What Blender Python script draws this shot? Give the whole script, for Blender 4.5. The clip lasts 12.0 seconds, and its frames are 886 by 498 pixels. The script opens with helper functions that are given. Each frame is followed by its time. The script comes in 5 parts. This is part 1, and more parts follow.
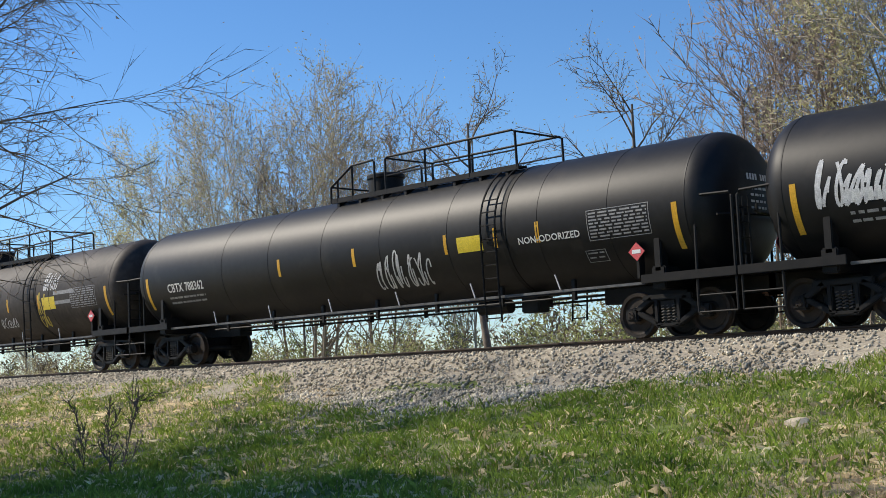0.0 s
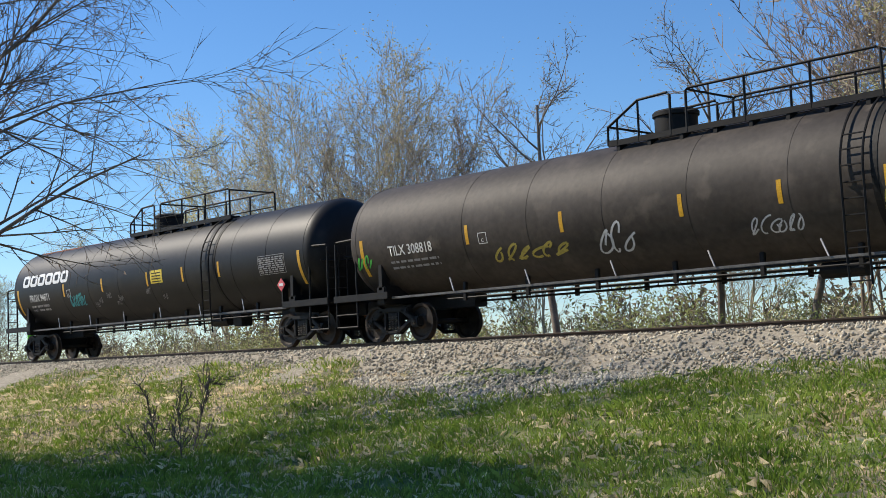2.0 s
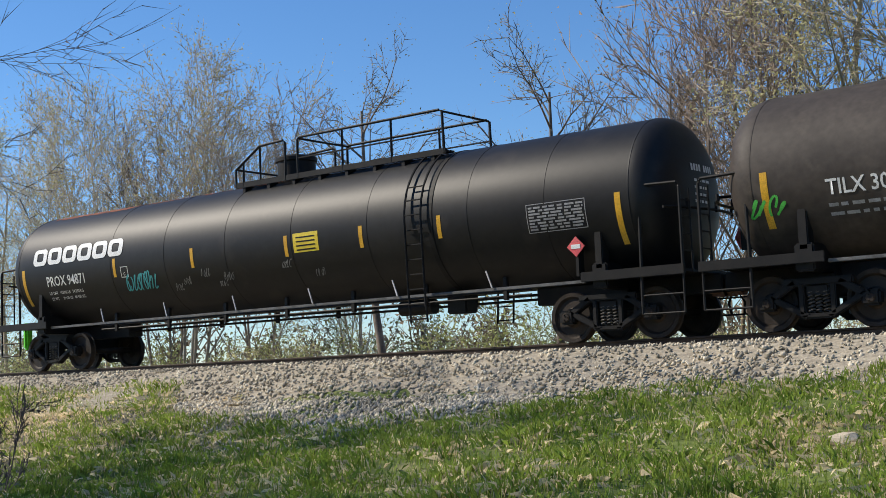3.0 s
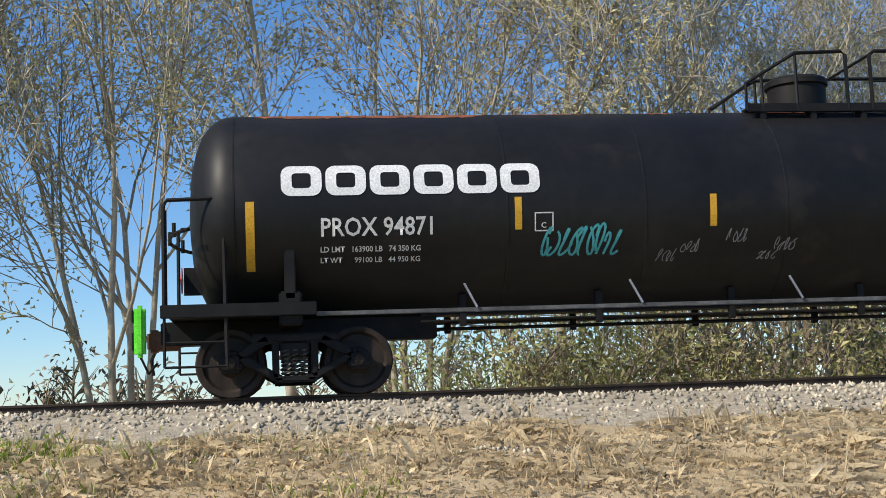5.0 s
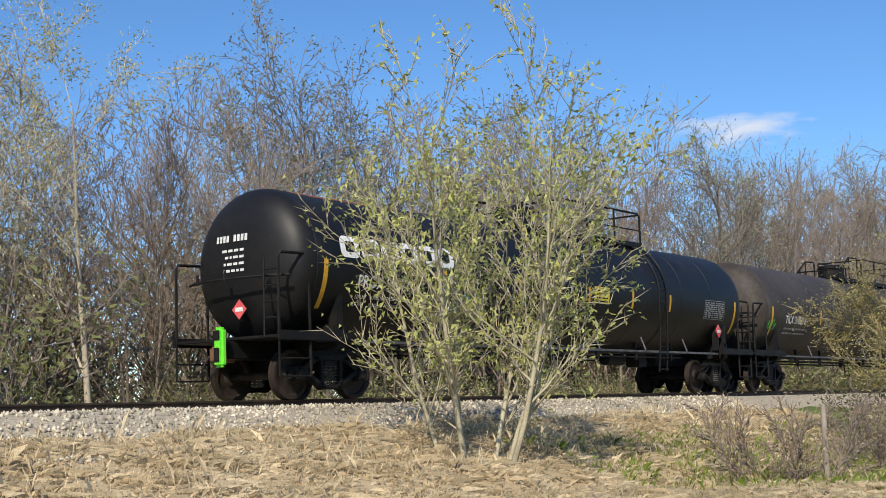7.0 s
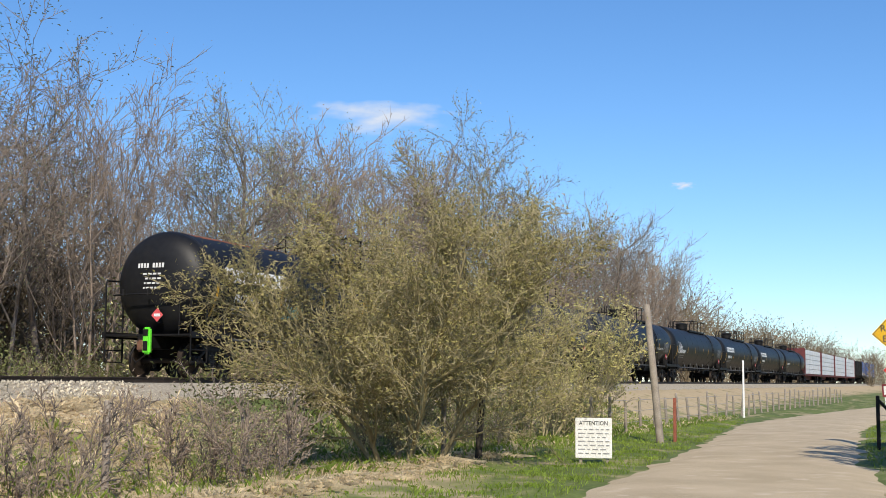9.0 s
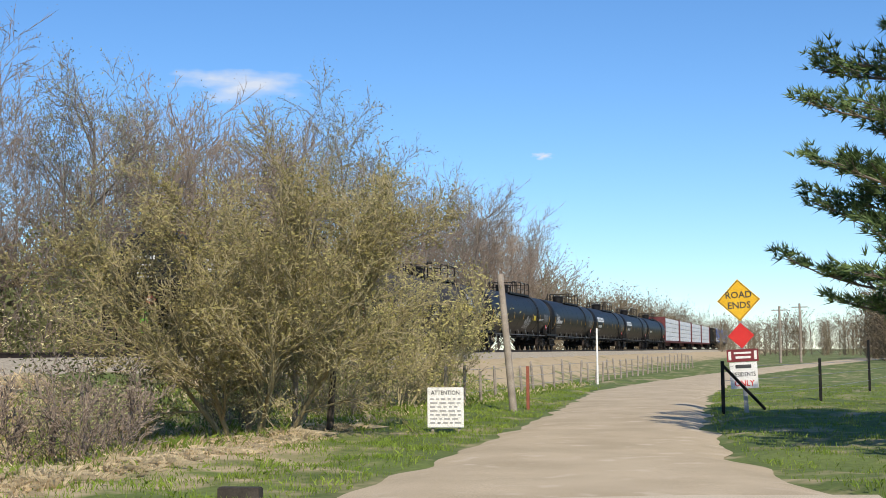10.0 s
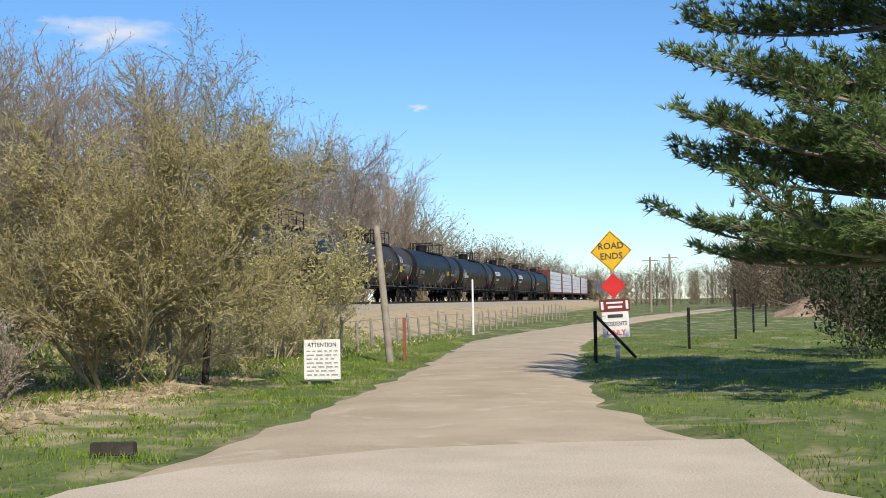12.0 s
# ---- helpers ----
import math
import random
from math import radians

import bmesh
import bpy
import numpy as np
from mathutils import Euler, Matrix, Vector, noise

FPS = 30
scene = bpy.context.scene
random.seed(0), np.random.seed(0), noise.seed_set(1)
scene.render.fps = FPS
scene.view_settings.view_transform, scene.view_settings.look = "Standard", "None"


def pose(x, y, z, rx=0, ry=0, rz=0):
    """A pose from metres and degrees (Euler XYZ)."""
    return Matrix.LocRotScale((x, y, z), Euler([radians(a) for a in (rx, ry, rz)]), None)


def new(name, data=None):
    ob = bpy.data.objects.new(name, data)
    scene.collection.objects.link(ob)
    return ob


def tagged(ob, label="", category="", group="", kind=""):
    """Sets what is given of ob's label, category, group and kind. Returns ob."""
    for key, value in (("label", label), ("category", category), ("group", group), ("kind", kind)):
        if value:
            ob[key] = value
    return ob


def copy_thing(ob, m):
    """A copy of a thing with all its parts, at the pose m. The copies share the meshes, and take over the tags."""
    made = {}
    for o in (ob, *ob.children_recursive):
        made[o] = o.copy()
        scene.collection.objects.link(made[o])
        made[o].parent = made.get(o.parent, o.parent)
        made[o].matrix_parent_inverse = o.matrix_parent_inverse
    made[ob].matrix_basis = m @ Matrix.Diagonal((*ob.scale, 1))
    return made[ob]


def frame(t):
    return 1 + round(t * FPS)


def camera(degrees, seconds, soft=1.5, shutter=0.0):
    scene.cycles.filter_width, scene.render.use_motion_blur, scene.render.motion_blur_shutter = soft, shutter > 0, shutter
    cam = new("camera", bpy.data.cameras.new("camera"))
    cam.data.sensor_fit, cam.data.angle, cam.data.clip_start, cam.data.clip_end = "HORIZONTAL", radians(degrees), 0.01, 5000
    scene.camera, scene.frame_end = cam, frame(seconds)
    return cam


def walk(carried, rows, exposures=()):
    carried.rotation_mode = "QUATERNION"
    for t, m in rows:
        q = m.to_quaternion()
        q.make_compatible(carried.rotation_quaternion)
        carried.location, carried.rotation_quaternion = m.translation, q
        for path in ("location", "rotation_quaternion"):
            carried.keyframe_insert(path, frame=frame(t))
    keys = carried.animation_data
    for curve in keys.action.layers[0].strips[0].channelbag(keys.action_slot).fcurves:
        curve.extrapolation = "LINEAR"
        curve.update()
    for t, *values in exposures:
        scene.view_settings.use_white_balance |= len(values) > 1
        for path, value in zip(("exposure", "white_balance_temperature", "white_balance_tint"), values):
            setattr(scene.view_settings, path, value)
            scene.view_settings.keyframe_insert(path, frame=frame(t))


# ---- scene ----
# ---- camera ----
PATH = [
    (0, pose(4.53, -1.61, 1.55, 95.32, 2.54, 45.18)),
    (0.5, pose(4.53, -1.61, 1.55, 95.12, 2.49, 47.74)),
    (1, pose(4.53, -1.61, 1.55, 94.95, 2.24, 49.04)),
    (1.5, pose(4.53, -1.61, 1.55, 94.81, 2.19, 49.23)),
    (2, pose(3.90, -1.39, 1.55, 94.80, 2.12, 47.79)),
    (2.5, pose(1.43, -0.74, 1.56, 95.22, 2.10, 42.82)),
    (2.7, pose(1.22, -0.70, 1.56, 95.27, 2.14, 41.02)),
    (4.3, pose(-0.71, 1.80, 1.72, 96.74, 2.51, 12.12)),
    (4.5, pose(-0.43, 2.03, 1.73, 96.91, 2.24, 6.43)),
    (5, pose(0.53, 2.06, 1.73, 97.13, 2.15, -7.29)),
    (5.5, pose(1.45, 1.92, 1.74, 96.88, 2.18, -23.04)),
    (6, pose(2.73, 2.00, 1.75, 96.59, 2.01, -36.52)),
    (6.5, pose(5.50, 2.70, 1.75, 96.77, 1.80, -46.40)),
    (7, pose(9.00, 3.10, 1.75, 97.05, 1.75, -52.40)),
    (7.5, pose(11.40, 2.85, 1.75, 96.90, 1.55, -58.70)),
    (7.7, pose(12.20, 2.60, 1.76, 96.85, 1.40, -60.60)),
    (9.3, pose(17.00, 0.30, 1.95, 95.45, -0.12, -70.38)),
    (9.5, pose(17.00, 0.30, 1.95, 95.16, 0.16, -71.88)),
    (10, pose(17.00, 0.30, 1.95, 94.52, 0.50, -74.42)),
    (10.5, pose(17.00, 0.30, 1.95, 93.82, 0.73, -76.32)),
    (11, pose(17.00, 0.30, 1.95, 93.17, 0.91, -77.63)),
    (11.5, pose(17.00, 0.30, 1.95, 92.62, 0.94, -78.83)),
    (12, pose(17.00, 0.30, 1.95, 92.33, 0.94, -79.85)),
]
cam = camera(37.65, 12.0, soft=0.6)
walk(cam, PATH)

# ---- world and sun ----
SUN_FROM = Vector((-0.89, -0.46, 0.0)).normalized()
SUN_ELEV = radians(40)
world = bpy.data.worlds.new("world")
scene.world = world
world.use_nodes = True
_n = world.node_tree.nodes
_sky = _n.new("ShaderNodeTexSky")
_sky.sky_type = "NISHITA"
_sky.sun_disc = False
_sky.sun_elevation = SUN_ELEV
_sky.sun_rotation = math.atan2(SUN_FROM.x, SUN_FROM.y)
_sky.air_density, _sky.dust_density, _sky.ozone_density = 1.0, 0.0, 5.0
_sat = _n.new("ShaderNodeHueSaturation")
_sat.inputs["Saturation"].default_value = 1.08
_tint = _n.new("ShaderNodeMix")
_tint.data_type, _tint.blend_type = "RGBA", "MULTIPLY"
_tint.inputs[0].default_value = 1.0
_tint.inputs[7].default_value = (0.90, 1.0, 1.12, 1)
world.node_tree.links.new(_sky.outputs[0], _tint.inputs[6])
world.node_tree.links.new(_tint.outputs[2], _sat.inputs["Color"])
world.node_tree.links.new(_sat.outputs[0], _n["Background"].inputs[0])
_n["Background"].inputs[1].default_value = 0.128
sun = new("sun", bpy.data.lights.new("sun", "SUN"))
sun.data.energy, sun.data.angle, sun.data.color = 5.0, radians(0.53), (1.0, 0.91, 0.77)
_to = Vector((-SUN_FROM.x * math.cos(SUN_ELEV), -SUN_FROM.y * math.cos(SUN_ELEV), -math.sin(SUN_ELEV)))
sun.rotation_mode = "QUATERNION"
sun.rotation_quaternion = _to.to_track_quat("-Z", "Y")
sun.location = (0, 0, 60)
scene.view_settings.exposure = 0.0


# ---- materials ----
def surf(name, c1, c2, scale=4.0, rough=0.8, metal=0.0, bump=0.2, fine=40.0, c3=None, rand=0.0, spec=0.5, thresh=(0.35, 0.65)):
    """A surface of two colours mixed by noise at two scales, with relief, wear spots of c3 and variation from piece to piece."""
    m = bpy.data.materials.new(name)
    m.use_nodes = True
    n, l = m.node_tree.nodes, m.node_tree.links
    b = n["Principled BSDF"]
    tc = n.new("ShaderNodeTexCoord")
    big, small = n.new("ShaderNodeTexNoise"), n.new("ShaderNodeTexNoise")
    big.inputs["Scale"].default_value, big.inputs["Detail"].default_value = scale, 5
    small.inputs["Scale"].default_value, small.inputs["Detail"].default_value = fine, 4
    for t in (big, small):
        l.new(tc.outputs["Object"], t.inputs["Vector"])
    ramp = n.new("ShaderNodeMapRange")
    ramp.inputs[1].default_value, ramp.inputs[2].default_value = thresh
    l.new(big.outputs[0], ramp.inputs[0])
    mix = n.new("ShaderNodeMix")
    mix.data_type = "RGBA"
    mix.inputs[6].default_value, mix.inputs[7].default_value = (*c1, 1), (*c2, 1)
    l.new(ramp.outputs[0], mix.inputs[0])
    out = mix.outputs[2]
    grain = n.new("ShaderNodeMix")
    grain.data_type, grain.blend_type = "RGBA", "MULTIPLY"
    grain.inputs[0].default_value = 0.5
    l.new(out, grain.inputs[6])
    gr = n.new("ShaderNodeMapRange")
    gr.inputs[1].default_value, gr.inputs[2].default_value, gr.inputs[3].default_value, gr.inputs[4].default_value = 0.3, 0.7, 0.55, 1.35
    l.new(small.outputs[0], gr.inputs[0])
    l.new(gr.outputs[0], grain.inputs[7])
    out = grain.outputs[2]
    if c3:
        spots = n.new("ShaderNodeTexNoise")
        spots.inputs["Scale"].default_value, spots.inputs["Detail"].default_value = scale * 2.7, 8
        l.new(tc.outputs["Object"], spots.inputs["Vector"])
        sr = n.new("ShaderNodeMapRange")
        sr.inputs[1].default_value, sr.inputs[2].default_value = 0.58, 0.72
        l.new(spots.outputs[0], sr.inputs[0])
        m3 = n.new("ShaderNodeMix")
        m3.data_type = "RGBA"
        m3.inputs[7].default_value = (*c3, 1)
        l.new(sr.outputs[0], m3.inputs[0])
        l.new(out, m3.inputs[6])
        out = m3.outputs[2]
    if rand:
        for node, sock in ((n.new("ShaderNodeObjectInfo"), "Random"), (n.new("ShaderNodeNewGeometry"), "Random Per Island")):
            hv = n.new("ShaderNodeHueSaturation")
            rr = n.new("ShaderNodeMapRange")
            rr.inputs[3].default_value, rr.inputs[4].default_value = 1 - rand, 1 + rand
            l.new(node.outputs[sock], rr.inputs[0])
            l.new(rr.outputs[0], hv.inputs["Value"])
            l.new(out, hv.inputs["Color"])
            out = hv.outputs[0]
    l.new(out, b.inputs["Base Color"])
    b.inputs["Roughness"].default_value, b.inputs["Metallic"].default_value = rough, metal
    b.inputs["Specular IOR Level"].default_value = spec
    if bump:
        bm_ = n.new("ShaderNodeBump")
        bm_.inputs["Strength"].default_value, bm_.inputs["Distance"].default_value = bump, 0.02
        l.new(small.outputs[0], bm_.inputs["Height"])
        l.new(bm_.outputs[0], b.inputs["Normal"])
    return m


def leafy(name, c1, c2, rand=0.35):
    """Leaves: two greens by clump, lit through from behind."""
    m = surf(name, c1, c2, scale=0.9, rough=0.6, bump=0, rand=rand, spec=0.3)
    n, l = m.node_tree.nodes, m.node_tree.links
    b = n["Principled BSDF"]
    tr = n.new("ShaderNodeBsdfTranslucent")
    mx = n.new("ShaderNodeMixShader")
    mx.inputs[0].default_value = 0.45
    l.new(b.inputs["Base Color"].links[0].from_socket, tr.inputs[0])
    l.new(b.outputs[0], mx.inputs[1])
    l.new(tr.outputs[0], mx.inputs[2])
    l.new(mx.outputs[0], n["Material Output"].inputs[0])
    return m


M_TANK = surf("tank_paint", (0.006, 0.006, 0.007), (0.014, 0.0135, 0.013), scale=0.5, rough=0.5, bump=0.05, fine=7, spec=0.3, c3=(0.022, 0.019, 0.017))
M_BLACK = surf("black_steel", (0.006, 0.006, 0.0065), (0.014, 0.0125, 0.0115), scale=3, rough=0.6, bump=0.1, spec=0.25)
M_WHEEL = surf("worn_wheel_steel", (0.016, 0.013, 0.011), (0.045, 0.032, 0.024), scale=4, rough=0.6, metal=0.2, spec=0.3)
M_RAIL = surf("rusty_rail_steel", (0.035, 0.026, 0.02), (0.07, 0.05, 0.038), scale=3, rough=0.6, metal=0.5)
M_TIE = surf("creosoted_timber", (0.035, 0.028, 0.022), (0.08, 0.065, 0.05), scale=3, rough=0.95)
M_BALLAST = surf("ballast_bed", (0.31, 0.265, 0.20), (0.46, 0.40, 0.30), scale=9, rough=0.95, bump=1.0, fine=22)
M_STONE = surf("ballast_stone", (0.31, 0.275, 0.21), (0.55, 0.485, 0.37), scale=0.6, rough=0.95, bump=0.2, rand=0.5)
M_ROAD = surf("worn_tan_asphalt", (0.43, 0.34, 0.215), (0.53, 0.425, 0.28), scale=0.7, rough=0.95, bump=0.3, fine=60, c3=(0.58, 0.48, 0.34))
M_CONC = surf("pale_concrete", (0.53, 0.44, 0.31), (0.62, 0.52, 0.38), scale=0.9, rough=0.95, bump=0.2, fine=50)
M_BARK = surf("grey_brown_bark", (0.15, 0.122, 0.10), (0.25, 0.21, 0.175), scale=2.5, rough=0.95, bump=0.4, rand=0.15)
M_TWIG = surf("reddish_twigs", (0.205, 0.158, 0.12), (0.32, 0.255, 0.20), scale=0.8, rough=0.95, bump=0, rand=0.2)
M_PALE_TWIG = surf("pale_budding_twigs", (0.36, 0.31, 0.235), (0.50, 0.44, 0.33), scale=0.8, rough=0.95, bump=0, rand=0.2)
M_WILLOW = surf("olive_willow_twigs", (0.27, 0.225, 0.115), (0.40, 0.34, 0.19), scale=0.8, rough=0.95, bump=0, rand=0.2)
M_FAR = surf("far_brown_woods", (0.12, 0.092, 0.058), (0.21, 0.168, 0.105), scale=0.05, rough=1.0, bump=0, rand=0.25)
M_LEAF_Y = leafy("spring_leaf_yellow", (0.48, 0.45, 0.22), (0.60, 0.55, 0.31))
M_LEAF_N = leafy("new_leaf", (0.29, 0.32, 0.09), (0.43, 0.43, 0.16))
M_LEAF_G = leafy("spring_leaf_green", (0.21, 0.235, 0.085), (0.33, 0.345, 0.15))
M_LEAF_R = leafy("red_bud", (0.30, 0.225, 0.165), (0.40, 0.31, 0.225))
M_LEAF_S = leafy("silver_green_leaf", (0.33, 0.36, 0.22), (0.43, 0.44, 0.28))
M_NEEDLE = leafy("pine_needles", (0.085, 0.135, 0.05), (0.21, 0.28, 0.095))
M_LEAF_W = leafy("willow_catkin", (0.33, 0.295, 0.10), (0.48, 0.425, 0.18))
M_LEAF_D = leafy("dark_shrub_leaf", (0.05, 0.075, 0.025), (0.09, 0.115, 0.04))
M_STEM = surf("pale_young_bark", (0.34, 0.30, 0.20), (0.50, 0.45, 0.31), scale=2, rough=0.9, bump=0.2)
M_DUSTY = surf("dusty_tank_paint", (0.038, 0.031, 0.026), (0.068, 0.056, 0.047), scale=0.6, rough=0.6, bump=0.05, fine=7, spec=0.25, c3=(0.09, 0.074, 0.06))
M_WHITE = surf("white_paint", (0.70, 0.70, 0.68), (0.80, 0.80, 0.78), scale=3, rough=0.6, bump=0.05)
M_YELLOW = surf("amber_reflective_tape", (0.62, 0.33, 0.02), (0.72, 0.40, 0.03), scale=4, rough=0.4, bump=0)
M_PLATE = surf("yellow_plate", (0.70, 0.52, 0.03), (0.78, 0.60, 0.05), scale=4, rough=0.4, bump=0)
M_GALV = surf("galvanised_steel", (0.30, 0.30, 0.30), (0.42, 0.42, 0.42), scale=6, rough=0.5, metal=0.6)


# ---- building helpers ----
def part(name, bm, material, parent=None, label=""):
    """Links a bmesh as one mesh object under a thing or a part."""
    me = bpy.data.meshes.new(name)
    bm.to_mesh(me)
    bm.free()
    me.materials.append(material)
    ob = new(name, me)
    if parent:
        ob.parent = parent
    if label:
        ob["label"] = label
    return ob


def shared(name, me, parent, m):
    """Another object on the same mesh, under parent."""
    ob = new(name, me)
    ob.parent = parent
    ob.matrix_basis = m
    return ob


def raw(name, verts, faces, material, parent=None, smooth=False):
    me = bpy.data.meshes.new(name)
    me.from_pydata(verts, [], faces)
    me.materials.append(material)
    if smooth:
        me.polygons.foreach_set("use_smooth", [True] * len(me.polygons))
    me.update()
    ob = new(name, me)
    if parent:
        ob.parent = parent
    return ob


def empty(name, m=None):
    ob = new(name)
    if m is not None:
        ob.matrix_basis = m
    return ob


def box(bm, x0, x1, y0, y1, z0, z1, bevel=0.0, m=None):
    r = bmesh.ops.create_cube(bm, size=1)
    v = r["verts"]
    for p in v:
        p.co = Vector(((x0 + x1) / 2 + p.co.x * (x1 - x0), (y0 + y1) / 2 + p.co.y * (y1 - y0), (z0 + z1) / 2 + p.co.z * (z1 - z0)))
    if bevel:
        e = list({e for p in v for e in p.link_edges})
        r = bmesh.ops.bevel(bm, geom=e, offset=bevel, segments=2, affect="EDGES", clamp_overlap=True)
        v = list({p for f in r["faces"] for p in f.verts} | {p for p in v if p.is_valid})
    if m is not None:
        bmesh.ops.transform(bm, matrix=m, verts=[p for p in v if p.is_valid])
    return v


def rod(bm, pts, r, sides=6):
    """A round bar along a polyline, with closed ends."""
    pts = [Vector(p) for p in pts]
    rings = []
    for i, p in enumerate(pts):
        d = (pts[min(i + 1, len(pts) - 1)] - pts[max(i - 1, 0)]).normalized()
        a = d.orthogonal().normalized() if abs(d.z) > 0.9 else Vector((0, 0, 1)).cross(d).normalized()
        b = d.cross(a)
        rings.append([bm.verts.new(p + (a * math.cos(2 * math.pi * k / sides) + b * math.sin(2 * math.pi * k / sides)) * r) for k in range(sides)])
    for s, t in zip(rings, rings[1:]):
        for k in range(sides):
            bm.faces.new((s[k], s[(k + 1) % sides], t[(k + 1) % sides], t[k]))
    bm.faces.new(rings[0][::-1])
    bm.faces.new(rings[-1])


def lathe(bm, profile, segs=24, axis="x", m=None):
    """Turns a profile of (along, radius) round an axis."""
    rings = []
    made = []
    for a, r in profile:
        ring = []
        if r < 1e-5:
            ring = [bm.verts.new((a, 0, 0))]
        else:
            for k in range(segs):
                t = 2 * math.pi * k / segs
                ring.append(bm.verts.new((a, r * math.cos(t), r * math.sin(t))))
        made += ring
        rings.append(ring)
    for s, t in zip(rings, rings[1:]):
        for k in range(segs):
            q = [s[k % len(s)], s[(k + 1) % len(s)], t[(k + 1) % len(t)], t[k % len(t)]]
            q = list(dict.fromkeys(q))
            if len(q) > 2:
                bm.faces.new(q)
    turn = {"x": Matrix(), "z": Matrix.Rotation(-math.pi / 2, 4, "Y"), "y": Matrix.Rotation(math.pi / 2, 4, "Z")}[axis]
    bmesh.ops.transform(bm, matrix=(m @ turn) if m is not None else turn, verts=made)
    bmesh.ops.recalc_face_normals(bm, faces=bm.faces)
    return made


def smooth(ob, angle=40):
    ob.data.polygons.foreach_set("use_smooth", [True] * len(ob.data.polygons))
    ob.data.set_sharp_from_angle(angle=radians(angle))
    return ob


# ---- ground ----
TRACK_Y, RAIL_Z = 21.3, 2.03
LANE = Vector((2.48, 7.12, 0.75))  # origin of the lane's own plan
PROFILE = ((-30, 0.0), (4, 0.0), (8, -0.05), (10.5, 0.1), (13.5, 0.45), (16.0, 0.9), (17.1, 1.08), (19.3, 1.5), (23.5, 1.5), (26, 0.9), (30.5, 0.3), (40, 0.0), (60, 0.0))


def lane(x, y):
    """A point of the lane's plan in the world."""
    return x + LANE.x, y + LANE.y


def ground_z(x, y):
    z = np.interp(y, [p[0] for p in PROFILE], [p[1] for p in PROFILE])
    # ditch between road and track past the bush
    z = z - 0.35 * np.exp(-((y - 13.0) / 2.2) ** 2) * np.clip((x - 24) / 8, 0, 1) * np.clip((130 - x) / 40, 0, 1)
    # the dry bank reaches up over the foot of the ballast
    z = z + np.clip((x + 7) / 5, 0, 1) * np.interp(y, (14, 16.5, 18.2, 18.6), (0, 0.12, 0.2, 0))
    # the lane lies a little higher towards its bend
    z = z + 0.35 * np.clip((x - 9) / 9, 0, 1) * np.clip((14 - y) / 4, 0, 1)
    return z


def lane_z(x):
    return 0.35 * np.clip((x - 9) / 9, 0, 1)


def bumpy(x, y):
    return 0.05 * np.sin(x * 1.3 + 0.7 * y) * np.sin(y * 1.7 - 0.4 * x) + 0.03 * np.sin(x * 3.1 - y * 2.3)


def lot_y(x):
    """The far edge of the paved road and lot, in y, along x."""
    return np.interp(x, [r[0] for r in ROAD_L], [r[1] for r in ROAD_L])


def lot_y0(x):
    return np.interp(x, [r[0] for r in ROAD_R], [r[1] for r in ROAD_R])


ROAD_L = ((-120, 10), (-40, 7.2), (-13.4, 5.6), (-4, 4.4), (8, 4.6)) + tuple(lane(*p) for p in ((16, -1.6), (24.8, -1.63), (31.0, -1.54), (41.1, -0.9), (49.1, -0.25), (67.2, 1.5), (80.4, 1.0), (98, -0.16), (140, -4), (220, -13), (400, -38)))
ROAD_R = ((-120, -2), (-40, -4.0), (0, -9)) + tuple(lane(*p) for p in ((16, -15), (21, -11.2), (25.2, -7.85), (29.2, -7.5), (30.7, -6.7), (34.6, -5.8), (43.2, -4.65), (61.1, -3.5), (96.3, -3.4), (140, -8), (220, -18), (400, -44)))


def build_ground():
    xs = np.unique(np.concatenate([[-3000, -1200, -500, -250, -160], np.arange(-120, 150, 0.8), np.arange(150, 420, 6.0), [500, 800, 1500, 3000]]))
    ys = np.unique(np.concatenate([[-3000, -1000, -300, -120, -60], np.arange(-40, 62, 0.6), [75, 100, 160, 300, 1000, 3000]]))
    X, Y = np.meshgrid(xs, ys)
    Z = ground_z(X, Y) + bumpy(X, Y) * (np.abs(X) < 200) * (Y < 19.5)
    onroad = (Y < lot_y(X) + 0.3) & (Y > lot_y0(X) - 0.3) & (np.abs(X) < 400)
    Z = np.where(onroad, lane_z(X) - 0.06, Z)
    nx, ny = len(xs), len(ys)
    v = np.stack([X.ravel(), Y.ravel(), Z.ravel()], 1)
    i = np.arange(nx * ny).reshape(ny, nx)
    f = np.stack([i[:-1, :-1].ravel(), i[:-1, 1:].ravel(), i[1:, 1:].ravel(), i[1:, :-1].ravel()], 1)
    ob = raw("ground", v.tolist(), f.tolist(), M_GROUND, smooth=True)
    at = ob.data.attributes.new("dry", "FLOAT", "POINT")
    at.data.foreach_set("value", dryness(v[:, 0], v[:, 1]).astype(np.float32))
    tagged(ob, "grassy ground with straw-coloured and green patches", "ground", kind="structure")


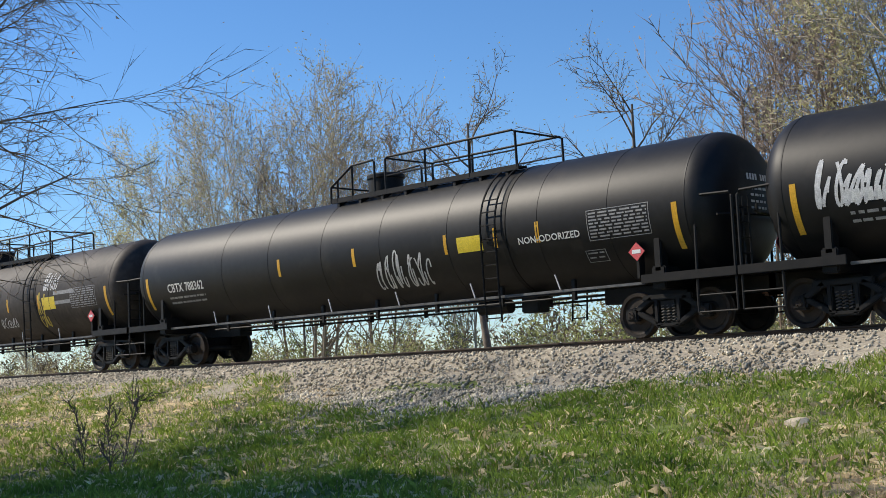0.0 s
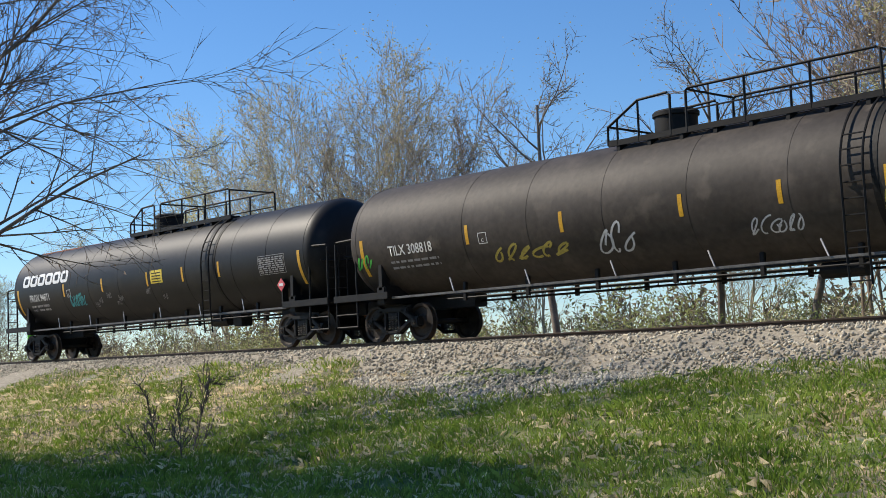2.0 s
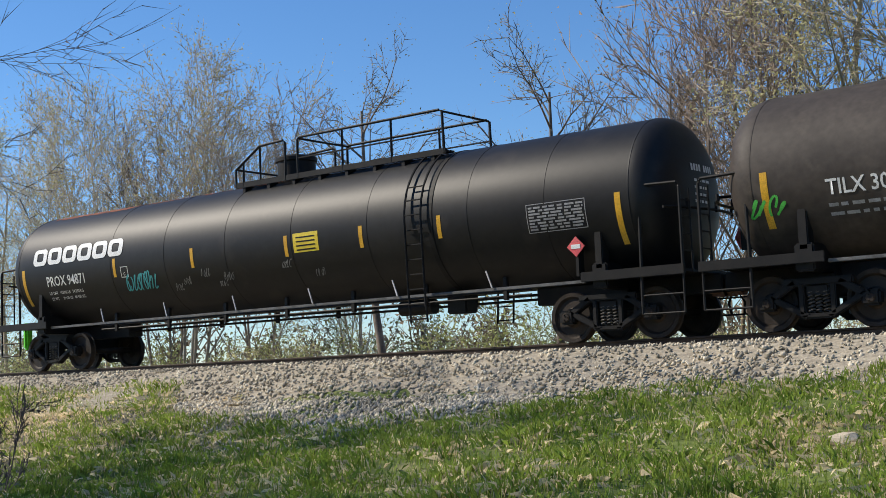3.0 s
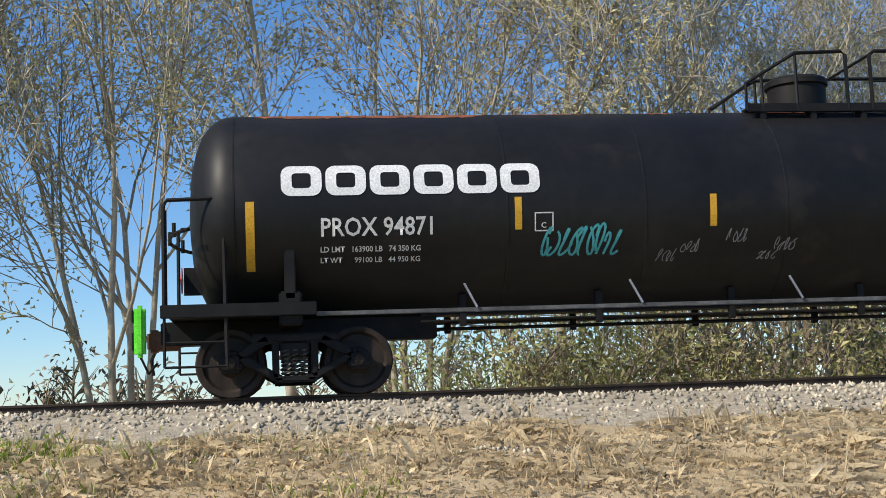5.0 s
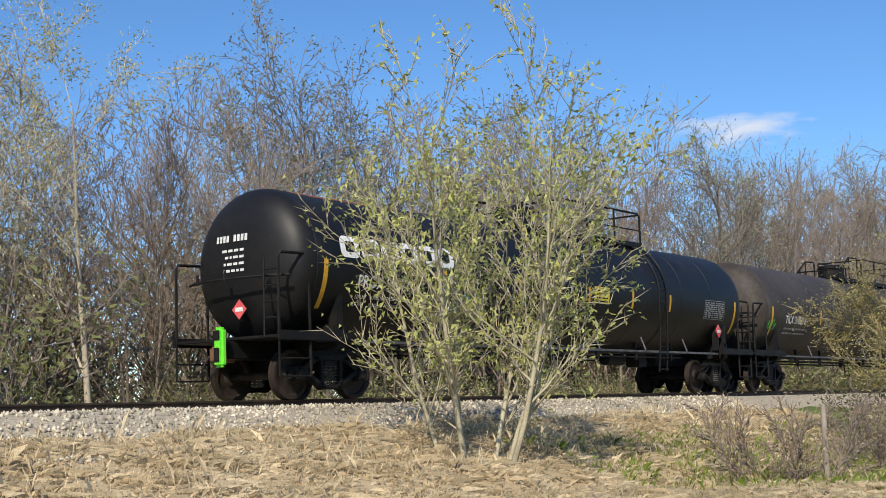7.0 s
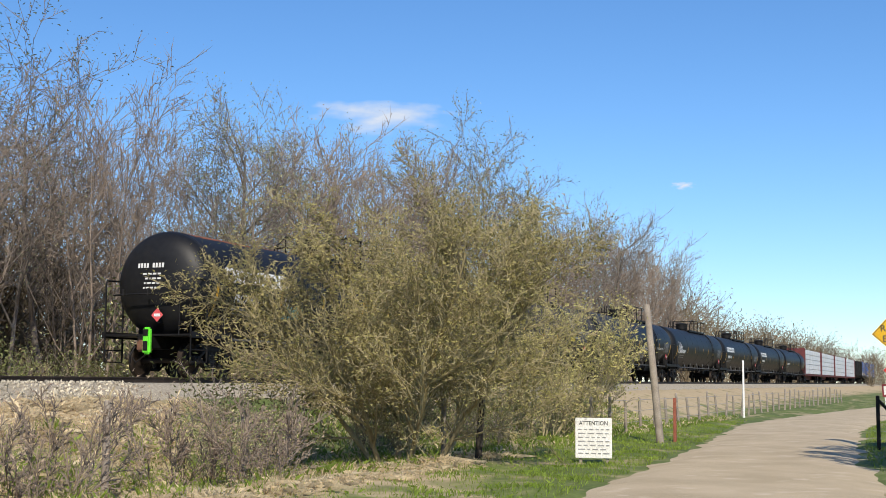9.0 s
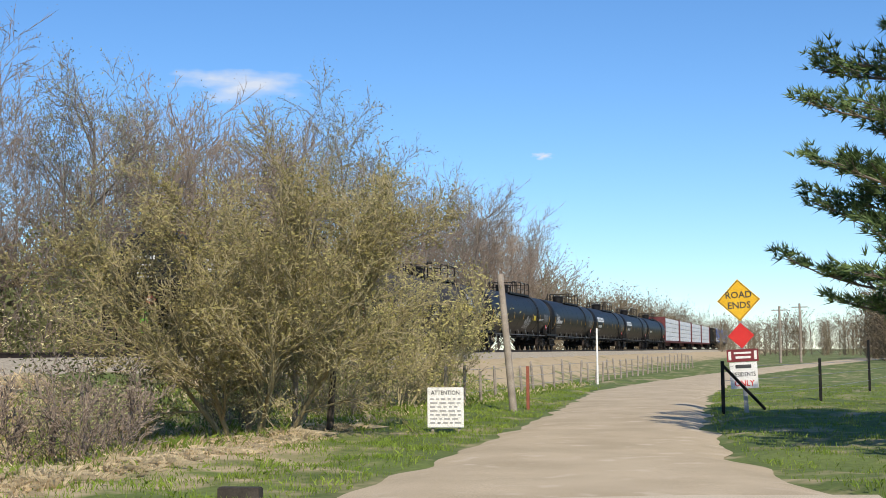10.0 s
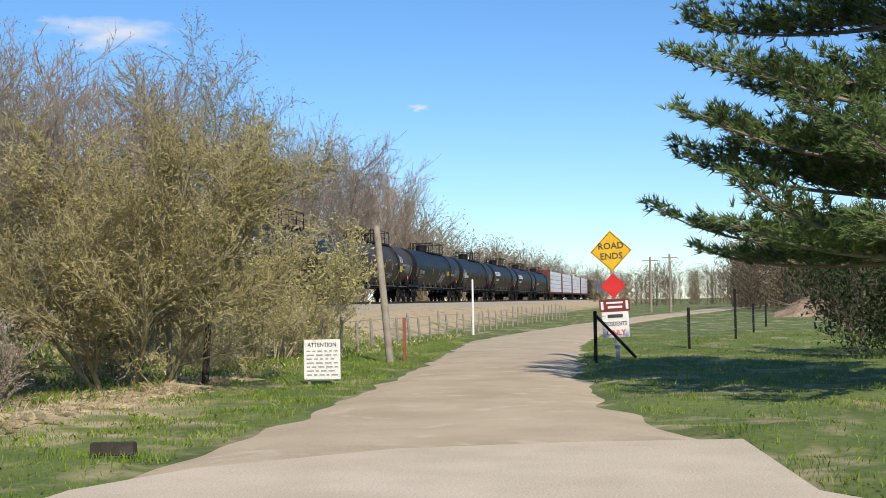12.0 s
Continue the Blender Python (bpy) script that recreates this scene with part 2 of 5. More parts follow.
def dryness(x, y):
    """How much straw covers the grass: a dry slope in the middle, lush green elsewhere."""
    d = np.clip((x + 3.5) / 3, 0, 1) * np.clip((46 - x) / 10, 0, 1) * np.clip((y - 7) / 4, 0, 1)
    d = d * (1 - 0.9 * np.exp(-((x - 36) / 4.5) ** 2 - ((y - 14.2) / 1.6) ** 2))
    d = np.maximum(d, 0.75 * np.clip((x - 46) / 8, 0, 1) * np.clip((y - 12) / 4, 0, 1))
    d = np.maximum(d, 0.5 * np.clip((-16 - x) / 4, 0, 1))
    return np.clip(d + 0.25 * np.sin(x * 0.9) * np.sin(y * 1.1 + x * 0.3) + 0.1, 0, 1)


def ground_material():
    m = surf("grass_soil", (0.085, 0.12, 0.02), (0.14, 0.18, 0.035), scale=0.5, rough=0.95, bump=0.8, fine=9)
    n, l = m.node_tree.nodes, m.node_tree.links
    b = n["Principled BSDF"]
    green = b.inputs["Base Color"].links[0].from_socket
    a = n.new("ShaderNodeAttribute")
    a.attribute_name = "dry"
    no = n.new("ShaderNodeTexNoise")
    no.inputs["Scale"].default_value, no.inputs["Detail"].default_value = 1.4, 7
    l.new(n["Texture Coordinate"].outputs["Object"], no.inputs["Vector"])
    mix = n.new("ShaderNodeMath")
    mix.operation = "MULTIPLY_ADD"
    l.new(no.outputs[0], mix.inputs[0])
    mix.inputs[1].default_value = 1.6
    l.new(a.outputs["Fac"], mix.inputs[2])
    rr = n.new("ShaderNodeMapRange")
    rr.inputs[1].default_value, rr.inputs[2].default_value = 0.95, 1.45
    l.new(mix.outputs[0], rr.inputs[0])
    straw = n.new("ShaderNodeMix")
    straw.data_type = "RGBA"
    straw.inputs[6].default_value, straw.inputs[7].default_value = (0.36, 0.27, 0.155, 1), (0.52, 0.41, 0.25, 1)
    l.new(no.outputs[0], straw.inputs[0])
    fin = n.new("ShaderNodeMix")
    fin.data_type = "RGBA"
    l.new(rr.outputs[0], fin.inputs[0])
    l.new(green, fin.inputs[6])
    l.new(straw.outputs[2], fin.inputs[7])
    l.new(fin.outputs[2], b.inputs["Base Color"])
    return m


M_GROUND = ground_material()
build_ground()


def ribbon(name, left, right, z, material, n=400, thick=0.08):
    """A paved strip between two edges, with a drop at its sides."""
    x = np.concatenate([np.linspace(left[0][0], -30, 20), np.linspace(-29, 120, n), np.linspace(125, left[-1][0], 40)])
    a = np.interp(x, [p[0] for p in left], [p[1] for p in left]) + 0.12 * np.sin(x * 2.1) * (np.sin(x * 0.77) + 0.4)
    b = np.interp(x, [p[0] for p in right], [p[1] for p in right]) + 0.16 * np.sin(x * 1.7 + 1) * (np.sin(x * 0.9) + 0.5)
    v, f = [], []
    cols = 8
    for xi, ai, bi in zip(x, a, b):
        for k in range(cols + 1):
            s = k / cols
            v.append((xi, bi + (ai - bi) * s, z + float(lane_z(xi)) - (0.07 if k in (0, cols) else 0.0) + 0.03 * math.sin(math.pi * s)))
    w = cols + 1
    for i in range(len(x) - 1):
        for k in range(cols):
            f.append((i * w + k, (i + 1) * w + k, (i + 1) * w + k + 1, i * w + k + 1))
    return raw(name, v, f, material, smooth=True)


tagged(ribbon("road", ROAD_L, ROAD_R, 0.02, M_ROAD), "worn tan asphalt lane bending away beside the railway", "road", kind="structure")


BED = ((16.7, 0.85), (17.3, 1.1), (19.4, 1.82), (19.7, 1.88), (22.9, 1.88), (23.2, 1.82), (25.7, 0.8))


def bed_z(x, y):
    """Height of the ballast's surface, with the place where it has slid down the bank."""
    z = np.interp(y, [p[0] for p in BED], [p[1] for p in BED])
    return z


def build_track():
    # ballast bed
    x = np.concatenate([[-600, -300, -150], np.arange(-100, 160, 1.0), [200, 300, 450, 700]])
    prof = BED
    v, f = [], []
    w = len(prof)
    for xi in x:
        for k, (y, z) in enumerate(prof):
            j = 0.0 if k in (2, 3, 4) else 0.35 * math.sin(xi * 0.9) * math.sin(xi * 0.23 + 1)
            if k < 2:
                j -= 1.6 * math.exp(-((xi + 14.5) / 4.0) ** 2)
            zz = z - (0.75 * math.exp(-((xi + 14.5) / 4.0) ** 2) if k < 2 else 0)
            v.append((xi, y + j, zz))
    for i in range(len(x) - 1):
        for k in range(w - 1):
            f.append((i * w + k, (i + 1) * w + k, (i + 1) * w + k + 1, i * w + k + 1))
    tagged(raw("ballast", v, f, M_BALLAST), "pale crushed-stone ballast bed under the track", "ballast", kind="structure")
    # rails
    rail = ((-0.07, 0), (0.07, 0), (0.07, 0.012), (0.012, 0.03), (0.012, 0.125), (0.036, 0.14), (0.036, 0.165), (0.028, 0.172), (-0.028, 0.172), (-0.036, 0.165), (-0.036, 0.14), (-0.012, 0.125), (-0.012, 0.03), (-0.07, 0.012))
    for s in (-1, 1):
        v, f = [], []
        n = len(rail)
        for xi in (-600, 700):
            v += [(xi, TRACK_Y + s * 0.753 + a, RAIL_Z - 0.172 + b) for a, b in rail]
        f = [(k, (k + 1) % n, n + (k + 1) % n, n + k) for k in range(n)] + [tuple(range(n))[::-1], tuple(range(n, 2 * n))]
        tagged(raw("rail", v, f, M_RAIL), "rust-brown steel rail on timber sleepers", "rail", "rails", "structure")
    v, f = [], []
    for i in range(600):
        x0 = -100 + i * 0.5
        b = len(v)
        h = random.uniform(-0.012, 0.012)
        for dx in (0, 0.22):
            for y in (TRACK_Y - 1.3 + h, TRACK_Y + 1.3 + h):
                for z in (RAIL_Z - 0.36, RAIL_Z - 0.177 + h * 0.3):
                    v.append((x0 + dx, y, z))
        f += [tuple(b + k for k in q) for q in ((0, 2, 3, 1), (4, 5, 7, 6), (0, 1, 5, 4), (2, 6, 7, 3), (1, 3, 7, 5), (0, 4, 6, 2))]
    tagged(raw("sleepers", v, f, M_TIE), "dark creosoted timber sleepers bedded in ballast", "sleeper", kind="stuff")


build_track()


# ---- train ----
TANK_R, TANK_Z, TANK_L = 1.52, 2.62, 9.2
WHEEL_R = 0.47
M_WORN = surf("worn_grey_steel", (0.06, 0.06, 0.06), (0.13, 0.13, 0.13), scale=5, rough=0.6)
M_TEXT = surf("stencil_white", (0.62, 0.62, 0.60), (0.72, 0.72, 0.70), scale=5, rough=0.6, bump=0)
M_LOGO = surf("logo_white", (0.78, 0.78, 0.76), (0.84, 0.84, 0.82), scale=3, rough=0.5, bump=0)
M_GREY = surf("grey_stencil", (0.22, 0.22, 0.22), (0.34, 0.34, 0.34), scale=8, rough=0.7, bump=0)
M_TEAL = surf("teal_spray", (0.05, 0.34, 0.36), (0.09, 0.44, 0.46), scale=8, rough=0.7, bump=0)
M_SPRAY = surf("white_spray", (0.50, 0.50, 0.50), (0.66, 0.66, 0.66), scale=8, rough=0.7, bump=0)
M_YSPRAY = surf("ochre_spray", (0.40, 0.30, 0.05), (0.52, 0.42, 0.09), scale=8, rough=0.7, bump=0)
M_GSPRAY = surf("green_spray", (0.05, 0.42, 0.05), (0.10, 0.55, 0.08), scale=8, rough=0.7, bump=0)
M_RUST = surf("rust_streaks", (0.19, 0.055, 0.022), (0.28, 0.09, 0.035), scale=2.0, rough=0.85, bump=0.15, fine=20)
M_RED = surf("red_sheeting", (0.60, 0.02, 0.02), (0.68, 0.04, 0.03), scale=3, rough=0.4, bump=0)
M_PINK = surf("placard_pink", (0.62, 0.08, 0.09), (0.72, 0.13, 0.13), scale=4, rough=0.5, bump=0)
M_LIME = surf("lime_plastic", (0.12, 0.72, 0.03), (0.18, 0.80, 0.05), scale=6, rough=0.45, bump=0)
M_COUPLER = surf("rusty_casting", (0.13, 0.06, 0.035), (0.20, 0.10, 0.06), scale=6, rough=0.85, bump=0.3)
M_SPRING = surf("dusty_spring_steel", (0.06, 0.055, 0.05), (0.11, 0.10, 0.09), scale=8, rough=0.7)
M_WRAP = surf("white_lumber_wrap", (0.66, 0.68, 0.70), (0.80, 0.81, 0.82), scale=0.8, rough=0.45, bump=0.2, fine=6)
M_BLUE = surf("locomotive_blue", (0.03, 0.09, 0.30), (0.04, 0.12, 0.38), scale=1, rough=0.45, bump=0.05)
M_MAROON = surf("oxide_red_steel", (0.10, 0.02, 0.02), (0.15, 0.03, 0.03), scale=2, rough=0.7)


def on_tank(x, arc, off=0.0):
    """A point of the tank's near flank: arc metres up from its mid-height."""
    a = arc / TANK_R
    return Vector((x, -(TANK_R + off) * math.cos(a), TANK_Z + (TANK_R + off) * math.sin(a)))


def decal(bm, x0, x1, a0, a1, off=0.005, nx=1, side=-1):
    """A curved rectangle of paint or sheeting on the flank."""
    na = max(1, int(abs(a1 - a0) / 0.08))
    grid = []
    for i in range(nx + 1):
        col = []
        for k in range(na + 1):
            p = on_tank(x0 + (x1 - x0) * i / nx, a0 + (a1 - a0) * k / na, off)
            p.y *= -side
            col.append(bm.verts.new(p))
        grid.append(col)
    for i in range(nx):
        for k in range(na):
            q = (grid[i][k], grid[i + 1][k], grid[i + 1][k + 1], grid[i][k + 1])
            bm.faces.new(q if side < 0 else q[::-1])


def ring_block(bm, x0, x1, a0, a1, w):
    """A rounded hollow block of a wordmark."""
    def outline(xa, xb, ya, yb, r):
        pts = []
        for cx, cy, st in ((xb - r, yb - r, 0), (xa + r, yb - r, 90), (xa + r, ya + r, 180), (xb - r, ya + r, 270)):
            pts += [(cx + r * math.cos(radians(st + k * 22.5)), cy + r * math.sin(radians(st + k * 22.5))) for k in range(5)]
        return [bm.verts.new(on_tank(px, py, 0.010)) for px, py in pts]
    outer = outline(x0, x1, a0, a1, 0.13)
    inner = outline(x0 + w * 1.35, x1 - w * 1.35, a0 + w, a1 - w, 0.05)
    n = len(outer)
    for k in range(n):
        bm.faces.new((outer[k], outer[(k + 1) % n], inner[(k + 1) % n], inner[k]))


def scribble(bm, x0, a0, w, h, n, seed, width=0.03):
    """Spray strokes: overlapping looped ribbons on the flank."""
    rng = random.Random(seed)
    x = x0
    for _ in range(n):
        pts = []
        ph, lean = rng.uniform(0, 6), rng.uniform(-0.3, 0.5)
        ww, hh = w / n * rng.uniform(1.0, 1.9), h * rng.uniform(0.6, 1.0)
        c0 = rng.uniform(0.7, 1.5)
        for i in range(15):
            s = i / 14
            ang = ph + s * 6.28 * c0
            pts.append((x + ww * (0.5 + 0.5 * math.sin(ang) * (0.4 + 0.6 * s)) + lean * hh * 0.3 * s, a0 + hh * (0.5 + 0.5 * math.cos(ang * 0.8 + lean))))
        for (xa, aa), (xb, ab) in zip(pts, pts[1:]):
            d = Vector((xb - xa, ab - aa))
            if d.length < 1e-4:
                continue
            q = Vector((-d.y, d.x)).normalized() * width / 2
            bm.faces.new([bm.verts.new(on_tank(*p, 0.007)) for p in ((xa + q.x, aa + q.y), (xa - q.x, aa - q.y), (xb - q.x, ab - q.y), (xb + q.x, ab + q.y))])
        x += w / n


def text_mesh(text, size):
    c = bpy.data.curves.new("lettering", "FONT")
    c.body, c.size, c.resolution_u, c.offset = text, size, 2, size * 0.014
    ob = bpy.data.objects.new("lettering", c)
    me = bpy.data.meshes.new_from_object(ob)
    bpy.data.objects.remove(ob)
    return me


def tank_text(text, x, arc, size, material, parent, stretch=1.0):
    """Lettering laid on the flank, its lower left corner at x, arc."""
    me = text_mesh(text, size)
    bm = bmesh.new()
    bm.from_mesh(me)
    bmesh.ops.triangulate(bm, faces=bm.faces)
    for v in bm.verts:
        v.co = on_tank(x + v.co.x * stretch, arc + v.co.y, 0.008)
    return part("stencil", bm, material, parent)


def code_bars(bm, x, arc, h, chars, gap_after=4):
    """A row of upright blocks in place of a registration mark."""
    for i in range(chars):
        xa = x + (i + (0.6 if i >= gap_after else 0)) * h * 0.62
        decal(bm, xa, xa + h * 0.44, arc, arc + h, 0.006)


def small_lines(bm, x, arc, w, rows, step, h, seed):
    """Unreadable small print as broken bars."""
    rng = random.Random(seed)
    for r in range(rows):
        xa = x
        while xa < x + w:
            ln = rng.uniform(0.08, 0.26)
            decal(bm, xa, min(xa + ln, x + w), arc - r * step, arc - r * step + h, 0.006)
            xa += ln + rng.uniform(0.03, 0.07)


def truck_frame(bm, s):
    """One cast side frame with its arch, at y = s."""
    y0, y1 = s - 0.09, s + 0.09
    box(bm, -0.62, 0.62, y0, y1, 0.72, 0.86, 0.03)
    for d in (-1, 1):
        box(bm, -0.34, 0.34, y0, y1, -0.06, 0.06, 0.02, Matrix.Translation((d * 0.66, 0, 0.62)) @ Matrix.Rotation(d * 0.55, 4, "Y"))
        box(bm, -0.40, 0.40, y0, y1, -0.055, 0.055, 0.02, Matrix.Translation((d * 0.52, 0, 0.40)) @ Matrix.Rotation(-d * 0.5, 4, "Y"))
        box(bm, d * 0.89 - 0.16, d * 0.89 + 0.16, y0 - 0.02, y1 + 0.02, 0.34, 0.60, 0.04)
        box(bm, d * 0.27 - 0.05, d * 0.27 + 0.05, y0, y1, 0.24, 0.78, 0.02)
    box(bm, -0.32, 0.32, y0, y1, 0.18, 0.27, 0.03)


def spring(bm, d, s):
    """One coil spring of a side frame's nest."""
    pts = [(d + 0.055 * math.cos(k * 1.05), s + 0.055 * math.sin(k * 1.05), 0.28 + 0.36 * k / 36) for k in range(37)]
    rod(bm, pts, 0.013, 4)


def wheel_profile():
    return ((-0.07, 0.09), (-0.07, 0.15), (-0.025, 0.19), (-0.02, 0.36), (-0.065, 0.40), (-0.07, WHEEL_R), (0.045, WHEEL_R + 0.003), (0.06, WHEEL_R + 0.028), (0.072, WHEEL_R + 0.026), (0.075, 0.41), (0.02, 0.37), (0.02, 0.20), (0.06, 0.15), (0.07, 0.09))


def add_trucks(car, xs):
    for xt in xs:
        tr = empty("truck", pose(xt, 0, 0))
        tr.parent = car
        for s in (-1, 1):
            bm = bmesh.new()
            truck_frame(bm, s * 0.99)
            part("side_frame", bm, M_BLACK, tr)
            for d in (-0.13, 0.0, 0.13):
                bm = bmesh.new()
                spring(bm, d, s * 1.0)
                part("spring", bm, M_SPRING, tr, "dusty coil spring")
        bm = bmesh.new()
        box(bm, -0.2, 0.2, -1.05, 1.05, 0.55, 0.82, 0.03)
        box(bm, -0.12, 0.12, -0.5, 0.5, 0.80, 0.98, 0.02)
        part("bolster", bm, M_BLACK, tr)
        for d in (-0.89, 0.89):
            bm = bmesh.new()
            lathe(bm, [(-1.12, 0.0), (-1.12, 0.07), (-1.10, 0.085), (-0.95, 0.085), (-0.95, 0.06), (-0.8, 0.075), (0.8, 0.075), (0.95, 0.06), (0.95, 0.085), (1.10, 0.085), (1.12, 0.07), (1.12, 0.0)], 12, "y")
            for s in (-1, 1):
                pr = [(s * (0.80 - a), r) for a, r in wheel_profile()]
                lathe(bm, pr, 28, "y")
                for k in range(3):
                    a = k * 2.094
                    rod(bm, [(math.cos(a) * 0.05, s * 1.10, math.sin(a) * 0.05), (math.cos(a) * 0.05, s * 1.145, math.sin(a) * 0.05)], 0.014, 5)
            ax = part("wheelset", bm, M_WHEEL, tr, "worn steel wheels on an axle")
            smooth(ax, 35)
            ax.matrix_basis = pose(d, 0, WHEEL_R)


def head_bulge(q):
    """How far a head stands out at the fraction q of its radius."""
    return 0.66 * (1 - q ** 2.8) ** (1 / 2.2)


def make_tank_car():
    """A pressure tank car at the origin, rail top at z = 0."""
    car = empty("tank_car")
    bm = bmesh.new()
    prof = []
    for i in range(10):
        q = (0, 0.25, 0.5, 0.7, 0.82, 0.9, 0.95, 0.98, 0.995, 1.0)[i]
        prof.append((-TANK_L - head_bulge(q), TANK_R * q))
    prof += [(x, TANK_R) for x in (-6, -3, 0, 3, 6)]
    prof += [(-x, r) for x, r in prof[9::-1]]
    lathe(bm, prof, 72, "x", Matrix.Translation((0, 0, TANK_Z)))
    smooth(part("tank", bm, M_TANK, car), 50)
    # welded girth seams
    for x in (-9.2, -5.4, -3.4, -1.3, 0.8, 3.0, 5.6, 7.4, 9.2):
        bm = bmesh.new()
        lathe(bm, [(x - 0.02, TANK_R - 0.01), (x - 0.012, TANK_R + 0.006), (x + 0.012, TANK_R + 0.006), (x + 0.02, TANK_R - 0.01)], 72, "x", Matrix.Translation((0, 0, TANK_Z)))
        smooth(part("girth_seam", bm, M_TANK, car), 60)
    # underframe
    for s in (-1, 1):
        bm = bmesh.new()
        box(bm, s * 8.3 - 2.0, s * 8.3 + 2.0, -0.22, 0.22, 0.78, 1.12, 0.02)
        part("stub_sill", bm, M_BLACK, car)
        bm = bmesh.new()
        box(bm, s * 8.45 - 0.16, s * 8.45 + 0.16, -1.38, 1.38, 0.95, 1.42, 0.03)
        for y in (-1.25, 1.25):
            box(bm, s * 8.45 - 0.08, s * 8.45 + 0.08, y - 0.13, y + 0.13, 1.3, 2.0, 0.02)
        part("saddle", bm, M_BLACK, car)
        bm = bmesh.new()
        box(bm, min(s * 8.7, s * 10.15), max(s * 8.7, s * 10.15), -1.42, 1.42, 1.13, 1.19, 0.01)
        box(bm, min(s * 8.1, s * 10.2), max(s * 8.1, s * 10.2), -1.47, -1.39, 1.08, 1.26, 0.01)
        box(bm, min(s * 8.1, s * 10.2), max(s * 8.1, s * 10.2), 1.39, 1.47, 1.08, 1.26, 0.01)
        part("end_platform", bm, M_BLACK, car)
        bm = bmesh.new()
        box(bm, s * 10.0, s * 10.42, -0.17, 0.17, 0.72, 1.0, 0.05) if s > 0 else box(bm, -10.42, -10.0, -0.17, 0.17, 0.72, 1.0, 0.05)
        box(bm, min(s * 10.3, s * 10.5), max(s * 10.3, s * 10.5), -0.16, 0.12, 0.70, 1.02, 0.05)
        part("coupler", bm, M_COUPLER, car, "rusty cast knuckle coupler")
        bm = bmesh.new()
        rod(bm, [(s * 10.35, 0.25, 0.85), (s * 10.48, 0.3, 0.6), (s * 10.45, 0.33, 0.38)], 0.025, 6)
        part("brake_hose", bm, M_BLACK, car)
        for y in (-1.40, 1.40):
            bm = bmesh.new()
            rod(bm, [(s * 10.15, y, 1.15), (s * 10.15, y, 2.62), (s * 10.10, y, 2.7), (s * 9.45, y, 2.72), (s * 9.35, y, 2.66), (s * 9.32, y, 0.55)], 0.03, 6)
            rod(bm, [(s * 10.15, y, 0.42), (s * 9.32, y, 0.42)], 0.02, 6)
            rod(bm, [(s * 10.15, y, 0.42), (s * 10.15, y, 1.15)], 0.022, 6)
            rod(bm, [(s * 9.32, y, 0.42), (s * 9.32, y, 0.6)], 0.022, 6)
            rod(bm, [(s * 10.15, y, 0.75), (s * 9.32, y, 0.75)], 0.018, 6)
            part("grab_iron", bm, M_BLACK, car)
        # curved safety rail round the head
        bm = bmesh.new()
        hy = [-1.38, -1.1, -0.7, -0.25, 0.25, 0.7, 1.1, 1.38]
        rod(bm, [(s * (9.45 + 0.72 * math.sqrt(max(0, 1 - (y / 1.6) ** 2))), y, 2.30) for y in hy], 0.028, 6)
        for y in (-0.9, 0.0, 0.9):
            xx = s * (9.45 + 0.72 * math.sqrt(1 - (y / 1.6) ** 2))
            rod(bm, [(xx, y, 2.26), (xx, y, 2.46)], 0.03, 6)
        part("head_rail", bm, M_BLACK, car)
        bm = bmesh.new()
        for z in (1.5, 1.8, 2.1, 2.4):
            rod(bm, [(s * 10.15, -1.40, z), (s * 10.15, -1.02, z)], 0.016, 5)
        rod(bm, [(s * 10.15, -1.02, 1.15), (s * 10.15, -1.02, 2.62)], 0.02, 5)
        part("end_ladder", bm, M_BLACK, car)
    # side rail along the bottom with short struts, and pipes under the tank
    for s in (-1, 1):
        bm = bmesh.new()
        box(bm, -8.1, 8.1, s * 1.30 - 0.03, s * 1.30 + 0.03, 1.07, 1.13, 0.008)
        part("side_rail", bm, M_WORN, car, "worn grey side rail")
        for i in range(6):
            x = -5.95 + i * 2.38
            bm = bmesh.new()
            box(bm, -0.014, 0.014, -0.012, 0.012, -0.19, 0.19, 0, Matrix.Translation((x, s * 1.34, 1.30)) @ Matrix.Rotation(-0.45, 4, "Y") @ Matrix.Rotation(s * 0.12, 4, "X"))
            part("strut", bm, M_GALV, car)
        bm = bmesh.new()
        for z in (0.98, 1.08):
            rod(bm, [(-6.6, s * 0.85, z), (6.6, s * 0.85, z)], 0.022, 6)
        part("pipe", bm, M_BLACK, car)
        for i in range(7):
            bm = bmesh.new()
            x = -6 + i * 2
            box(bm, x - 0.05, x + 0.05, s * 0.85 - 0.04, s * 0.85 + 0.04, 0.90, 1.36, 0.01)
            part("hanger", bm, M_BLACK, car)
    bm = bmesh.new()
    rod(bm, [(-6.6, 0, 0.92), (6.6, 0, 0.92)], 0.03, 6)
    lathe(bm, [(3.0, 0), (3.02, 0.16), (3.9, 0.16), (3.92, 0)], 14, "x", Matrix.Translation((0, -0.45, 0.92)))
    box(bm, 4.4, 4.9, -0.7, -0.3, 0.72, 1.12, 0.03)
    part("brake_gear", bm, M_BLACK, car)
    # top platform, housing and railings
    bm = bmesh.new()
    for y in (-0.75, -0.55, 0.55, 0.75):
        box(bm, -1.5, 4.6, y - 0.07, y + 0.07, 4.18, 4.22, 0.006)
    box(bm, -1.55, 4.65, -0.86, -0.82, 4.11, 4.24, 0.006)
    box(bm, -1.55, 4.65, 0.82, 0.86, 4.11, 4.24, 0.006)
